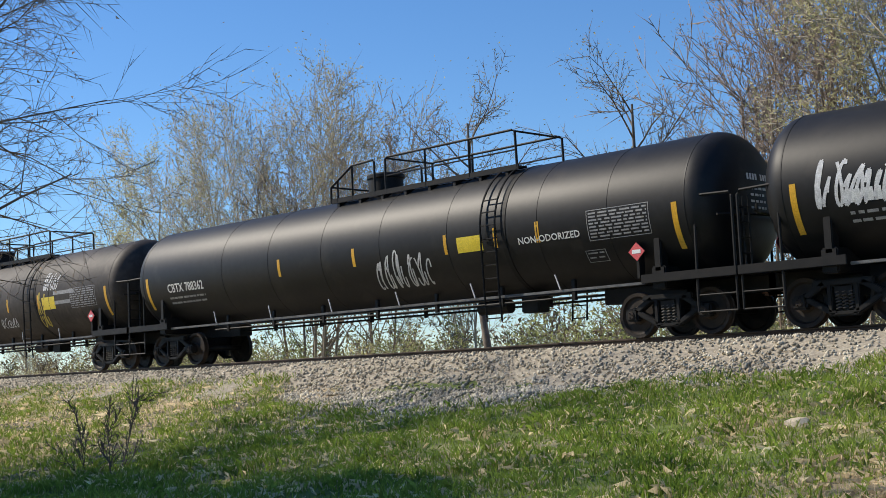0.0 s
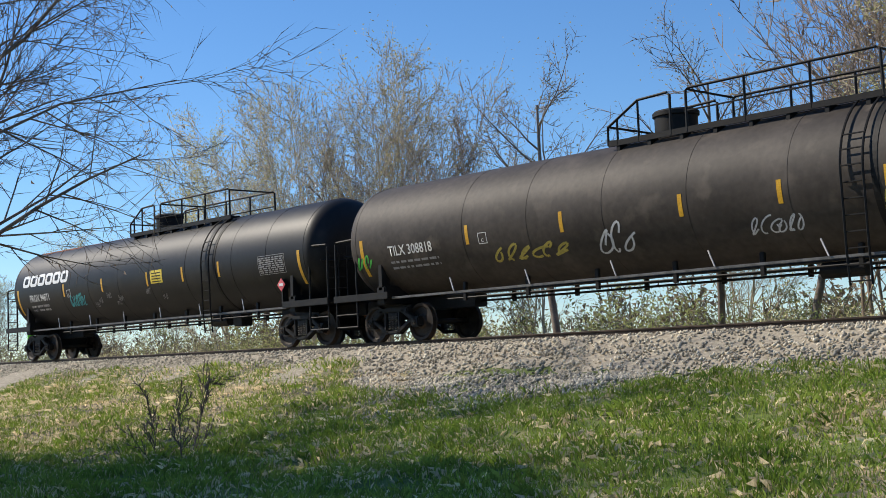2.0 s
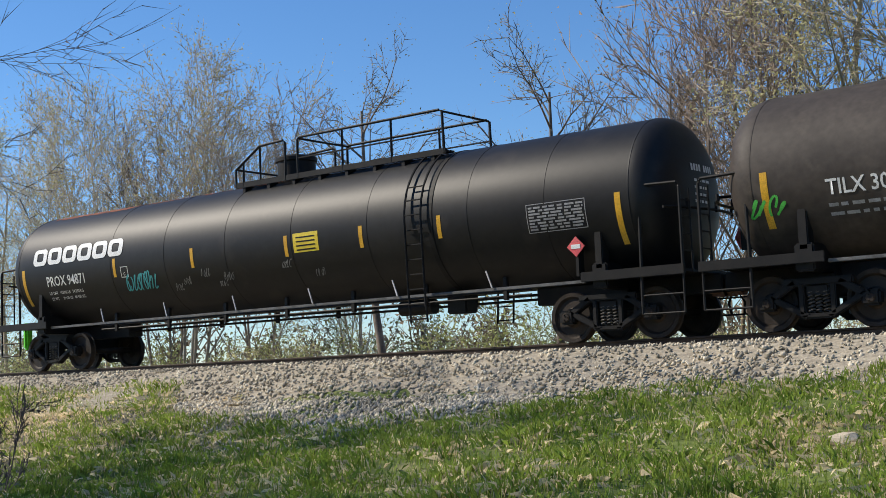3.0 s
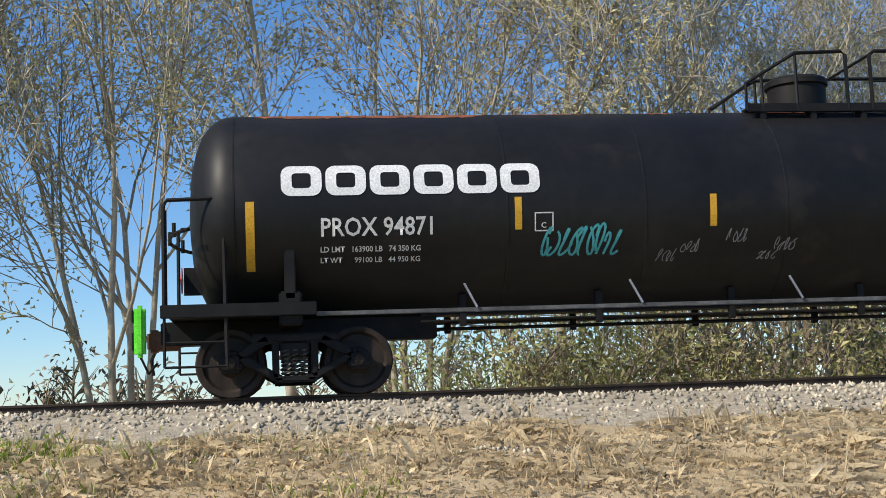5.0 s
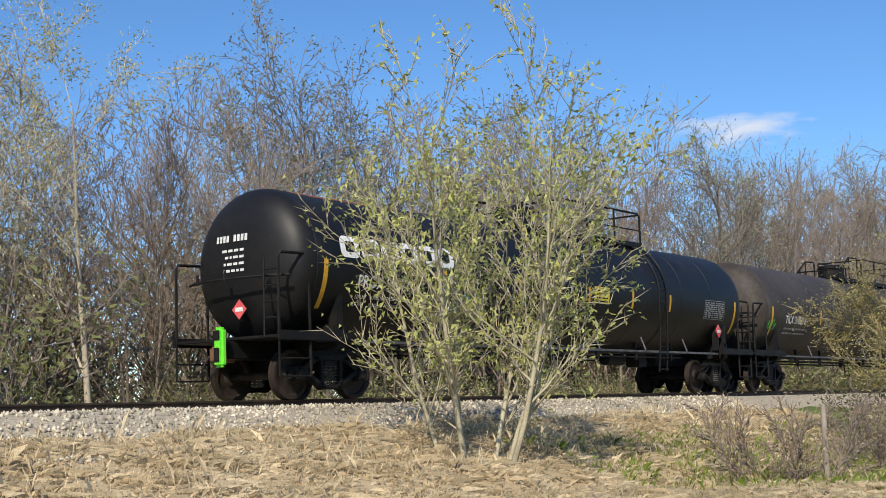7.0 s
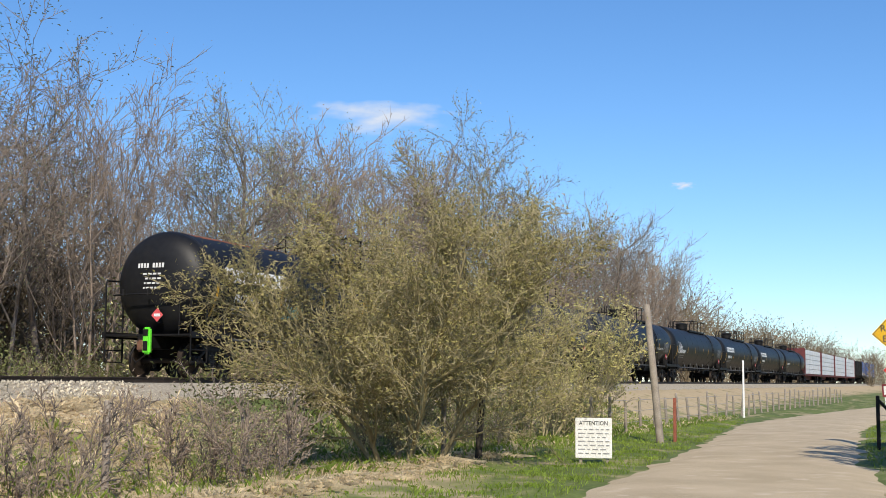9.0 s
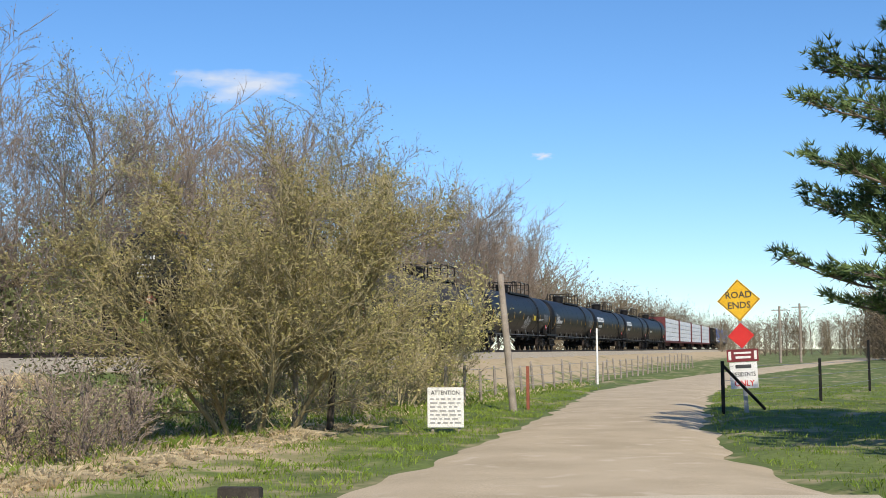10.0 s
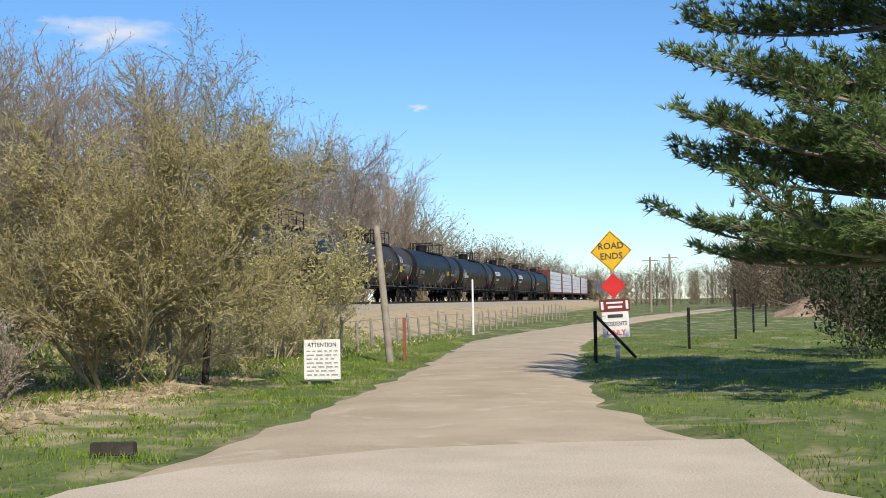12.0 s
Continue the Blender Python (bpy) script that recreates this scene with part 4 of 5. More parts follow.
def plant(name, seed, stems, height, spec, leaf, count, size, spread, bark=None, lean=0.1):
    """A tree or shrub with one or more stems, at the origin: thing > trunk, crown."""
    t = Twigs(seed)
    for i in range(stems):
        a = 6.283 * i / stems + t.r.uniform(-0.5, 0.5)
        off = Vector((math.cos(a), math.sin(a), 0)) * (0.12 * stems if stems > 1 else 0) * t.r.uniform(0.3, 1)
        d = Vector((math.cos(a) * lean, math.sin(a) * lean, 1)).normalized()
        h = height * t.r.uniform(0.75, 1.0)
        t.grow(off - Vector((0, 0, 0.3)), d, h * spec["trunk"], spec["girth"] * h * (1.0 if stems == 1 else 0.8), 0, spec)
    thing = empty(name)
    raw("trunk", t.v, t.f, bark or M_BARK, thing, smooth=True)
    if count:
        t.leaves(count, size, spread)
        raw("crown", t.lv, t.lf, leaf, thing)
    return thing


TALL = dict(levels=4, kids=(10, 6, 4, 4), low=(0.28, 0.2, 0.15, 0.1), angle=(22, 52), ratio=0.50, wobble=0.10, up=0.05, thin=0.008, trunk=0.86, girth=0.0095)
VASE = dict(levels=4, kids=(8, 5, 4, 4), low=(0.2, 0.15, 0.15, 0.1), angle=(16, 44), ratio=0.54, wobble=0.10, up=0.06, thin=0.008, trunk=0.80, girth=0.0075)
SHRUB = dict(levels=3, kids=(5, 4, 3), low=(0.12, 0.1, 0.1), angle=(15, 50), ratio=0.46, wobble=0.10, up=0.06, thin=0.006, trunk=0.86, girth=0.008)
SPARSE = dict(levels=3, kids=(13, 8, 6), low=(0.35, 0.2, 0.1), angle=(28, 60), ratio=0.42, wobble=0.12, up=0.05, thin=0.008, trunk=0.9, girth=0.014)

TREES = [
    plant("tree", 11, 1, 12, TALL, M_LEAF_Y, 11000, 0.052, 0.17, bark=M_PALE_TWIG),
    plant("tree", 12, 3, 12, VASE, M_LEAF_R, 3400, 0.045, 0.13, bark=M_TWIG),
    plant("tree", 13, 2, 12, TALL, M_LEAF_S, 6000, 0.055, 0.16),
    plant("tree", 14, 1, 12, SPARSE, M_LEAF_Y, 1400, 0.045, 0.2),
    plant("tree", 15, 4, 12, VASE, M_LEAF_Y, 11000, 0.052, 0.19, bark=M_PALE_TWIG),
]
TREE_LABELS = ("bare spring tree with sparse yellow-green buds behind the track", "slender multi-stemmed tree with reddish buds behind the track", "budding tree with silver-green young leaves behind the track", "thin bare tree with open branches against the sky", "twiggy multi-stemmed tree with yellow catkins behind the track")
USED = set()


def place_tree(kind, x, y, h, turn, group="trees behind the track", label=""):
    s = h / 12.0
    src = TREES[kind]
    z = float(ground_z(np.array(x), np.array(y)))
    m = pose(x, y, z, 0, 0, turn)
    if kind in USED:
        ob = copy_thing(src, m)
    else:
        ob = src
        ob.matrix_basis = m
        USED.add(kind)
    ob.scale = (s, s, s)
    tagged(ob, label or TREE_LABELS[kind], "tree", group)
    return ob


def build_trees():
    rng = random.Random(3)
    spots = [
        # the gap-toothed row seen past the train's head end
        (0, -45.5, 30.5, 11.2), (2, -42.5, 31, 10.2), (4, -38.5, 30, 12.4), (1, -36.2, 31, 12.8), (4, -34, 30, 12.4), (1, -31, 30.5, 11.4), (4, -28.5, 33, 8.5),
        (3, -24.0, 29, 11.8), (4, -21.0, 34, 8.0), (3, -18.3, 29.5, 10.8), (3, -16.0, 30, 11.2), (1, -12.9, 28.5, 13.0), (1, -14.0, 32, 11.0),
        # the tall grove square to the camera
        (1, -11.5, 29, 14.5), (0, -9.3, 28.2, 14), (4, -6.2, 29.5, 15), (4, -2.6, 29.5, 15), (0, 0.9, 29, 14.5),
        (4, 3.4, 29, 14.5), (0, 6.4, 28.8, 14), (4, 9.6, 29, 13.5), (4, 11.8, 31, 12.5), (4, 13.6, 31.5, 12.0), (2, 15.4, 32, 11.6),
        (0, 19.8, 32.5, 10.2), (2, 21.6, 31, 10.4), (3, 17.4, 31, 8.5), (3, 18.6, 30.5, 8.8),
        # farther trees past the gap
        (0, 23.5, 34, 10.8), (4, 26, 33, 11.2), (1, 28.3, 33, 12.0), (0, 31.0, 32, 12.0), (1, 33.4, 33, 11.6), (1, 36.5, 32, 12.0), (2, 39.7, 33, 14.0), (2, 41.6, 32.5, 12.8), (1, 44.5, 33, 12.8), (1, 47, 32.5, 13.2),
    ]
    for i, (k, x, y, h) in enumerate(spots):
        place_tree(k, x, y, h, (i * 77) % 360)
    x = 49.5
    i = 0
    while x < 175:
        place_tree((1, 1, 2, 1, 3)[i % 5], x, 30 + rng.uniform(0, 6), 13.6 + rng.uniform(-1.2, 1.4) + min(2.5, (x - 49) * 0.05) + 1.6 * max(0.0, min(1.0, (x - 78) / 20)), rng.uniform(0, 360))
        if i % 2:
            place_tree((1, 1, 2)[i % 3], x - 14, 40 + rng.uniform(0, 5), 14.0 + rng.uniform(-1, 1.5), rng.uniform(0, 360))
        x += rng.uniform(1.9, 2.9) * (1 + (x - 49) / 160)
        i += 1
    x = -52.0
    while x > -150:
        place_tree((0, 4, 2)[i % 3], x, 33 + rng.uniform(0, 6), 8.0 + rng.uniform(-1.5, 1.5), rng.uniform(0, 360))
        x -= rng.uniform(4, 7)
        i += 1


build_trees()

SHRUBS = [plant("shrub", 31, 6, 3.0, SHRUB, M_LEAF_G, 1500, 0.065, 0.2, lean=0.5), plant("shrub", 32, 6, 3.0, SHRUB, M_LEAF_Y, 700, 0.055, 0.18, bark=M_TWIG, lean=0.45)]


def place_shrub(kind, x, y, h, turn, label="", group="undergrowth behind the track"):
    src = SHRUBS[kind]
    z = float(ground_z(np.array(x), np.array(y)))
    key = "s%d" % kind
    if key in USED:
        ob = copy_thing(src, pose(x, y, z, 0, 0, turn))
    else:
        ob = src
        ob.matrix_basis = pose(x, y, z, 0, 0, turn)
        USED.add(key)
    s = h / 3.0
    ob.scale = (s, s, s)
    tagged(ob, label or ("tangled green undergrowth shrub" if kind == 0 else "bare brown undergrowth shrub"), "shrub", group)
    return ob


def build_undergrowth():
    rng = random.Random(9)
    x = -60.0
    while x < 110:
        if -9.0 < x < 4.0:
            # the grove's foot stands clear
            x += 3.1
            continue
        place_shrub(0 if rng.random() < (0.65 if x > 10 else 0.4) else 1, x, 26.5 + rng.uniform(0, 4), rng.uniform(1.8, 3.2), rng.uniform(0, 360))
        if rng.random() < 0.6:
            place_shrub(1 if rng.random() < 0.6 else 0, x + 0.4, 32 + rng.uniform(0, 7), rng.uniform(2.6, 4.4), rng.uniform(0, 360))
        x += rng.uniform(1.1, 1.9) * (1.0 if x < 85 else 1.8)


build_undergrowth()
for _i in range(16):
    place_shrub(1 if _i % 3 else 0, *lane(33 + _i * 1.6, 4.6 + (_i * 5 % 4) * 0.7 - 0.02 * _i), 1.5 + (_i % 4) * 0.35, _i * 67, "low brown brush of bare stems in the ditch", "brush in the ditch")
for _i in range(9):
    place_shrub(0, 14.5 + _i * 1.25, 27.5 + (_i * 7 % 4) * 0.8, 4.2 + (_i % 3) * 0.4, _i * 50)

for _i in range(6):
    place_shrub(_i % 2, 4.6 + _i * 1.15, 27.2 + (_i * 5 % 4) * 0.7, 3.6 + (_i * 3 % 4) * 0.5, _i * 83)
for _i in range(15):
    place_shrub(0 if _i % 3 else 1, 57 + _i * 1.8, 26.8 + (_i * 7 % 5) * 0.6, 4.4 + (_i * 3 % 4) * 0.6, _i * 71)


def stand(ob, x, y, turn, label, category, sink=0.0, group=""):
    ob.matrix_basis = pose(x, y, float(ground_z(np.array(x), np.array(y))) - sink, 0, 0, turn)
    return tagged(ob, label, category, group)


# shrubs on the near side of the track
M_DARKWOOD = surf("dark_bare_bark", (0.10, 0.075, 0.06), (0.17, 0.135, 0.11), scale=3, rough=0.95, bump=0.2)
stand(plant("young_tree", 41, 6, 6.2, dict(SHRUB, kids=(14, 8, 4), trunk=0.9, girth=0.011, angle=(18, 52), up=0.06, thin=0.007), M_LEAF_N, 8500, 0.058, 0.06, bark=M_STEM, lean=0.34), 26.6, 15.9, 75, "young tree with fresh green leaves on the dry bank", "tree")
stand(plant("willow_bush", 42, 7, 6.6, dict(SHRUB, levels=4, kids=(17, 9, 6, 4), low=(0.14, 0.1, 0.1, 0.1), ratio=0.46, girth=0.013, angle=(20, 58), up=0.05, wobble=0.12, trunk=0.84), M_LEAF_W, 56000, 0.042, 0.09, bark=M_WILLOW, lean=0.66), *lane(38.8, 3.9), 0, "large twiggy willow bush with tiny young leaves by the lane", "bush")
stand(plant("willow_bush", 44, 16, 5.2, dict(SHRUB, levels=3, kids=(10, 8, 6), ratio=0.45), M_LEAF_W, 15000, 0.06, 0.18, bark=M_WILLOW, lean=0.7), *lane(50.5, 5.2), 0, "leafy green bush beside the wooden fence", "bush")
stand(plant("willow_bush", 45, 9, 2.0, dict(SHRUB, levels=3, kids=(9, 7, 5), ratio=0.45), M_LEAF_R, 1500, 0.04, 0.18, bark=M_TWIG, lean=0.7), *lane(33.0, 4.6), 0, "low brown brush of bare stems in dry grass", "bush")
stand(plant("willow_bush", 46, 8, 2.2, dict(SHRUB, levels=3, kids=(9, 7, 5), ratio=0.45), M_LEAF_R, 1200, 0.04, 0.18, bark=M_TWIG, lean=0.7), 31.5, 12.5, 0, "low reddish brush on the dry bank", "bush")
stand(plant("bare_shrub", 43, 3, 2.0, dict(SHRUB, thin=0.006, kids=(7, 5, 4)), M_LEAF_R, 0, 0.03, 0.1, bark=M_DARKWOOD, lean=0.35), -14.9, 9.8, 0, "small leafless shrub on the grass bank", "shrub")

# big bare tree on the near side, and its neighbours that shade the bank
NEAR = [plant("near_tree", 51, 3, 14, dict(TALL, wobble=0.14, kids=(11, 8, 6, 4), ratio=0.52, angle=(22, 55), up=0.01, girth=0.014, thin=0.005), M_LEAF_R, 500, 0.05, 0.2, lean=0.14)]
NEAR[0].matrix_basis = pose(-20.9, 7.7, 0, 0, 0, 20)
NEAR[0].scale = (1.05, 1.05, 1.05)
tagged(NEAR[0], "large bare tree with drooping twigs beside the bank", "tree", "trees on the near side")
for _p in ((-27, 1.0, 60), (-22.0, 2.6, 260)):
    _t = copy_thing(NEAR[0], pose(_p[0], _p[1], 0, 0, 0, _p[2]))
    tagged(_t, "large bare tree standing beside the lot", "tree", "trees on the near side")


# ---- grass, stones ----
def blades(name, n, xr, yr, h0, h1, material, label, seed, keep=None, lean=0.35, width=0.012):
    rng = np.random.default_rng(seed)
    x, y = rng.uniform(*xr, n), rng.uniform(*yr, n)
    clump = np.sin(x * 2.3 + np.sin(y * 1.9)) * np.sin(y * 2.9 + np.sin(x * 1.3)) * 0.5 + 0.5
    ok = (y > lot_y(x) + 0.12) | (y < lot_y0(x) - 0.12)
    if keep is not None:
        ok &= keep(x, y, rng)
    ok &= rng.uniform(0, 1, n) < 0.35 + 0.65 * clump
    x, y, clump = x[ok], y[ok], clump[ok]
    n = len(x)
    z = ground_z(x, y) + bumpy(x, y) - 0.02
    z = np.where((y > 17.0) & (y < 20), np.maximum(z, bed_z(x, y) - 0.02), z)
    h = rng.uniform(h0, h1, n) * (0.6 + 0.6 * clump)
    a = rng.uniform(0, 6.283, n)
    b = rng.uniform(0, 6.283, n)
    ln = np.abs(rng.normal(0, lean, n))
    w = width * rng.uniform(0.7, 1.4, n)
    v = np.empty((n, 4, 3), np.float32)
    v[:, 0] = np.stack([x - np.cos(a) * w, y - np.sin(a) * w, z], 1)
    v[:, 1] = np.stack([x + np.cos(a) * w, y + np.sin(a) * w, z], 1)
    mx, my = x + np.cos(b) * ln * h * 0.4, y + np.sin(b) * ln * h * 0.4
    v[:, 2] = np.stack([mx + np.cos(a) * w * 0.7, my + np.sin(a) * w * 0.7, z + h * 0.6], 1)
    v[:, 3] = np.stack([x + np.cos(b) * ln * h * 1.1, y + np.sin(b) * ln * h * 1.1, z + h / np.sqrt(1 + ln * ln)], 1)
    i = np.arange(n) * 4
    f = np.stack([i, i + 1, i + 2, i, i + 2, i + 3], 1).reshape(-1, 3)
    me = bpy.data.meshes.new(name)
    me.vertices.add(4 * n)
    me.vertices.foreach_set("co", v.ravel())
    me.loops.add(len(f) * 3)
    me.loops.foreach_set("vertex_index", f.ravel().astype(np.int32))
    me.polygons.add(len(f))
    me.polygons.foreach_set("loop_start", np.arange(len(f), dtype=np.int32) * 3)
    me.update()
    me.validate()
    me.materials.append(material)
    tagged(new(name, me), label, "grass", kind="stuff")


M_BLADE = leafy("fresh_grass_blade", (0.16, 0.235, 0.03), (0.27, 0.34, 0.06), 0.35)
M_STRAW = leafy("straw_blade", (0.64, 0.51, 0.31), (0.80, 0.67, 0.45), 0.3)


def off_bed(x, y, rng):
    slide = 17.3 - 2.2 * np.exp(-((x + 14.5) / 4.0) ** 2) + 0.3 * np.sin(x * 1.1) + 1.3 / (1 + np.exp((x + 20.5) / 0.8)) + 0.6 * np.exp(-((x + 6.0) / 3.0) ** 2) + 0.9 * np.clip((x + 7) / 5, 0, 1)
    return y < slide + rng.normal(0, 0.25, len(x))


def dry_keep(x, y, rng):
    return off_bed(x, y, rng) & (rng.uniform(0, 1, len(x)) < dryness(x, y))


def green_keep(x, y, rng):
    return off_bed(x, y, rng) & (rng.uniform(0, 1, len(x)) > dryness(x, y) * 0.95)


blades("bank_grass", 290000, (-38, 2), (5.5, 18.7), 0.10, 0.24, M_BLADE, "fresh green grass on the railway bank", 1, green_keep, 0.35, 0.0065)
blades("bank_straw", 60000, (-38, 2), (5.5, 18.7), 0.08, 0.2, M_STRAW, "straw among the green grass", 2, lambda x, y, r: off_bed(x, y, r), 0.9, 0.006)
blades("dry_grass", 330000, (-6, 44), (9, 18.6), 0.06, 0.19, M_STRAW, "dry straw-coloured grass on the bank", 3, dry_keep, 1.2, 0.0045)
blades("tall_straw", 4200, (-3, 44), (15, 18.6), 0.15, 0.42, M_STRAW, "tall dead grass stalks by the track", 4, None, 0.3, 0.0022)
blades("verge_grass", 90000, (21, 72), (4, 12), 0.04, 0.13, M_BLADE, "short green verge grass beside the lane", 5, None, 0.4, 0.006)
blades("lawn_grass", 90000, (24, 76), (-10, 3.6), 0.04, 0.11, M_BLADE, "short green lawn grass", 6, None, 0.4, 0.006)
blades("ditch_grass", 45000, (29, 77), (9.7, 16.5), 0.06, 0.25, M_STRAW, "tangled dry grass in the ditch", 7, lambda x, y, r: r.uniform(0, 1, len(x)) < 0.35, 0.6, 0.006)
blades("swale_grass", 26000, (28, 44), (11.5, 16.6), 0.08, 0.2, M_BLADE, "fresh green grass in a swale of the dry bank", 9, lambda x, y, r: r.uniform(0, 1, len(x)) < np.exp(-((x - 36) / 4.5) ** 2 - ((y - 14.2) / 1.6) ** 2), 0.4, 0.006)
blades("ditch_green", 30000, (28, 77), (9.7, 16.5), 0.1, 0.3, M_BLADE, "green grass in the ditch", 8, None, 0.4, 0.006)


def stones():
    rng = np.random.default_rng(12)
    n = 38000
    x = rng.uniform(-62, 44, n)
    y = rng.uniform(17.0, 20.3, n)
    x[:6000] = rng.normal(-14.5, 3.2, 6000)
    y[:6000] = 17.4 - rng.uniform(0, 1, 6000) ** 1.3 * 2.6 * np.exp(-((x[:6000] + 14.5) / 4.5) ** 2)
    g = np.exp(-((x + 14.5) / 4.0) ** 2)
    y = np.where((rng.uniform(0, 1, n) < 0.5 * g) & (y < 18.5), y - rng.uniform(0, 1.6, n), y)
    z = np.where(y < 17.3, ground_z(x, y) + bumpy(x, y), np.maximum(bed_z(x, y), 0)) + 0.01
    r = rng.uniform(0.022, 0.055, n)
    base = np.array([(1, 0, 0), (-1, 0, 0), (0, 1, 0), (0, -1, 0), (0, 0, 1), (0, 0, -1)], float)
    v = base[None] * r[:, None, None] * rng.uniform(0.6, 1.2, (n, 6, 1)) + rng.normal(0, 0.2, (n, 6, 3)) * r[:, None, None]
    th = rng.uniform(0, 6.283, n)
    c, s = np.cos(th)[:, None], np.sin(th)[:, None]
    v = np.stack([v[..., 0] * c - v[..., 1] * s, v[..., 0] * s + v[..., 1] * c, v[..., 2]], -1)
    v += np.stack([x, y, z], 1)[:, None]
    tri = np.array([(0, 2, 4), (2, 1, 4), (1, 3, 4), (3, 0, 4), (2, 0, 5), (1, 2, 5), (3, 1, 5), (0, 3, 5)])
    f = (tri[None] + (np.arange(n) * 6)[:, None, None]).reshape(-1, 3)
    me = bpy.data.meshes.new("ballast_stones")
    me.vertices.add(6 * n)
    me.vertices.foreach_set("co", v.ravel())
    me.loops.add(len(f) * 3)
    me.loops.foreach_set("vertex_index", f.ravel().astype(np.int32))
    me.polygons.add(len(f))
    me.polygons.foreach_set("loop_start", np.arange(len(f), dtype=np.int32) * 3)
    me.update()
    me.materials.append(M_STONE)
    tagged(new("ballast_stones", me), "loose crushed stones of the ballast", "stones", kind="stuff")


stones()


def bank_gravel():
    """Pale gravel scattered in patches over the grass bank."""
    rng = np.random.default_rng(14)
    n = 5200
    c = rng.integers(0, 9, n)
    cx = np.array([-27, -24.5, -21.5, -19, -17.5, -22.5, -16.5, -25.5, -20.2])[c]
    cy = np.array([13.5, 11.2, 12.8, 14.5, 12.2, 9.4, 10.0, 15.8, 16.0])[c]
    x, y = cx + rng.normal(0, 1.1, n), cy + rng.normal(0, 0.55, n)
    z = ground_z(x, y) + bumpy(x, y) + 0.02
    r = rng.uniform(0.025, 0.06, n)
    base = np.array([(1, 0, 0), (-0.5, 0.87, 0), (-0.5, -0.87, 0), (0, 0, 0.9)])
    v = base[None] * r[:, None, None] * rng.uniform(0.6, 1.2, (n, 4, 1)) + np.stack([x, y, z], 1)[:, None]
    tri = np.array([(0, 1, 3), (1, 2, 3), (2, 0, 3)])
    f = (tri[None] + (np.arange(n) * 4)[:, None, None]).reshape(-1, 3)
    ob = raw("bank_gravel", v.reshape(-1, 3).tolist(), f.tolist(), M_STONE)
    tagged(ob, "pale gravel scattered over the grassy bank", "stones", kind="stuff")


bank_gravel()

# ---- things by the lane ----
M_POST = surf("weathered_wood", (0.24, 0.20, 0.16), (0.36, 0.31, 0.25), scale=3, rough=0.95, bump=0.4)
M_SIGNY = surf("warning_yellow", (0.75, 0.42, 0.01), (0.82, 0.50, 0.02), scale=3, rough=0.45, bump=0)
M_SIGNW = surf("sign_white", (0.74, 0.72, 0.67), (0.83, 0.81, 0.77), scale=5, rough=0.7, bump=0.1)
M_INK = surf("sign_black", (0.03, 0.03, 0.03), (0.06, 0.06, 0.06), rough=0.6, bump=0)
M_DKRED = surf("dark_red_sign", (0.16, 0.015, 0.02), (0.22, 0.025, 0.03), scale=4, rough=0.6, bump=0)
M_REDPOST = surf("red_brown_steel", (0.24, 0.07, 0.04), (0.32, 0.10, 0.06), scale=5, rough=0.8)
M_DIRT = surf("brown_brush_heap", (0.22, 0.15, 0.10), (0.36, 0.26, 0.18), scale=0.8, rough=0.95, bump=1.0, fine=5)


def sign_text(text, x, y, z, size, material, parent, name="lettering", stretch=1.0):
    """Upright lettering that faces the lane's near end (towards -x), centred on y."""
    me = text_mesh(text, size)
    bm = bmesh.new()
    bm.from_mesh(me)
    w = max(v.co.x for v in bm.verts) * stretch
    for v in bm.verts:
        v.co = Vector((x, y + w / 2 - v.co.x * stretch, z + v.co.y))
    return part(name, bm, material, parent)


def flat_board(bm, x, pts, t=0.012):
    f = bm.faces.new([bm.verts.new((x, a, b)) for a, b in pts])
    r = bmesh.ops.extrude_face_region(bm, geom=[f])
    bmesh.ops.translate(bm, vec=(t, 0, 0), verts=[v for v in r["geom"] if isinstance(v, bmesh.types.BMVert)])
    bmesh.ops.recalc_face_normals(bm, faces=bm.faces)


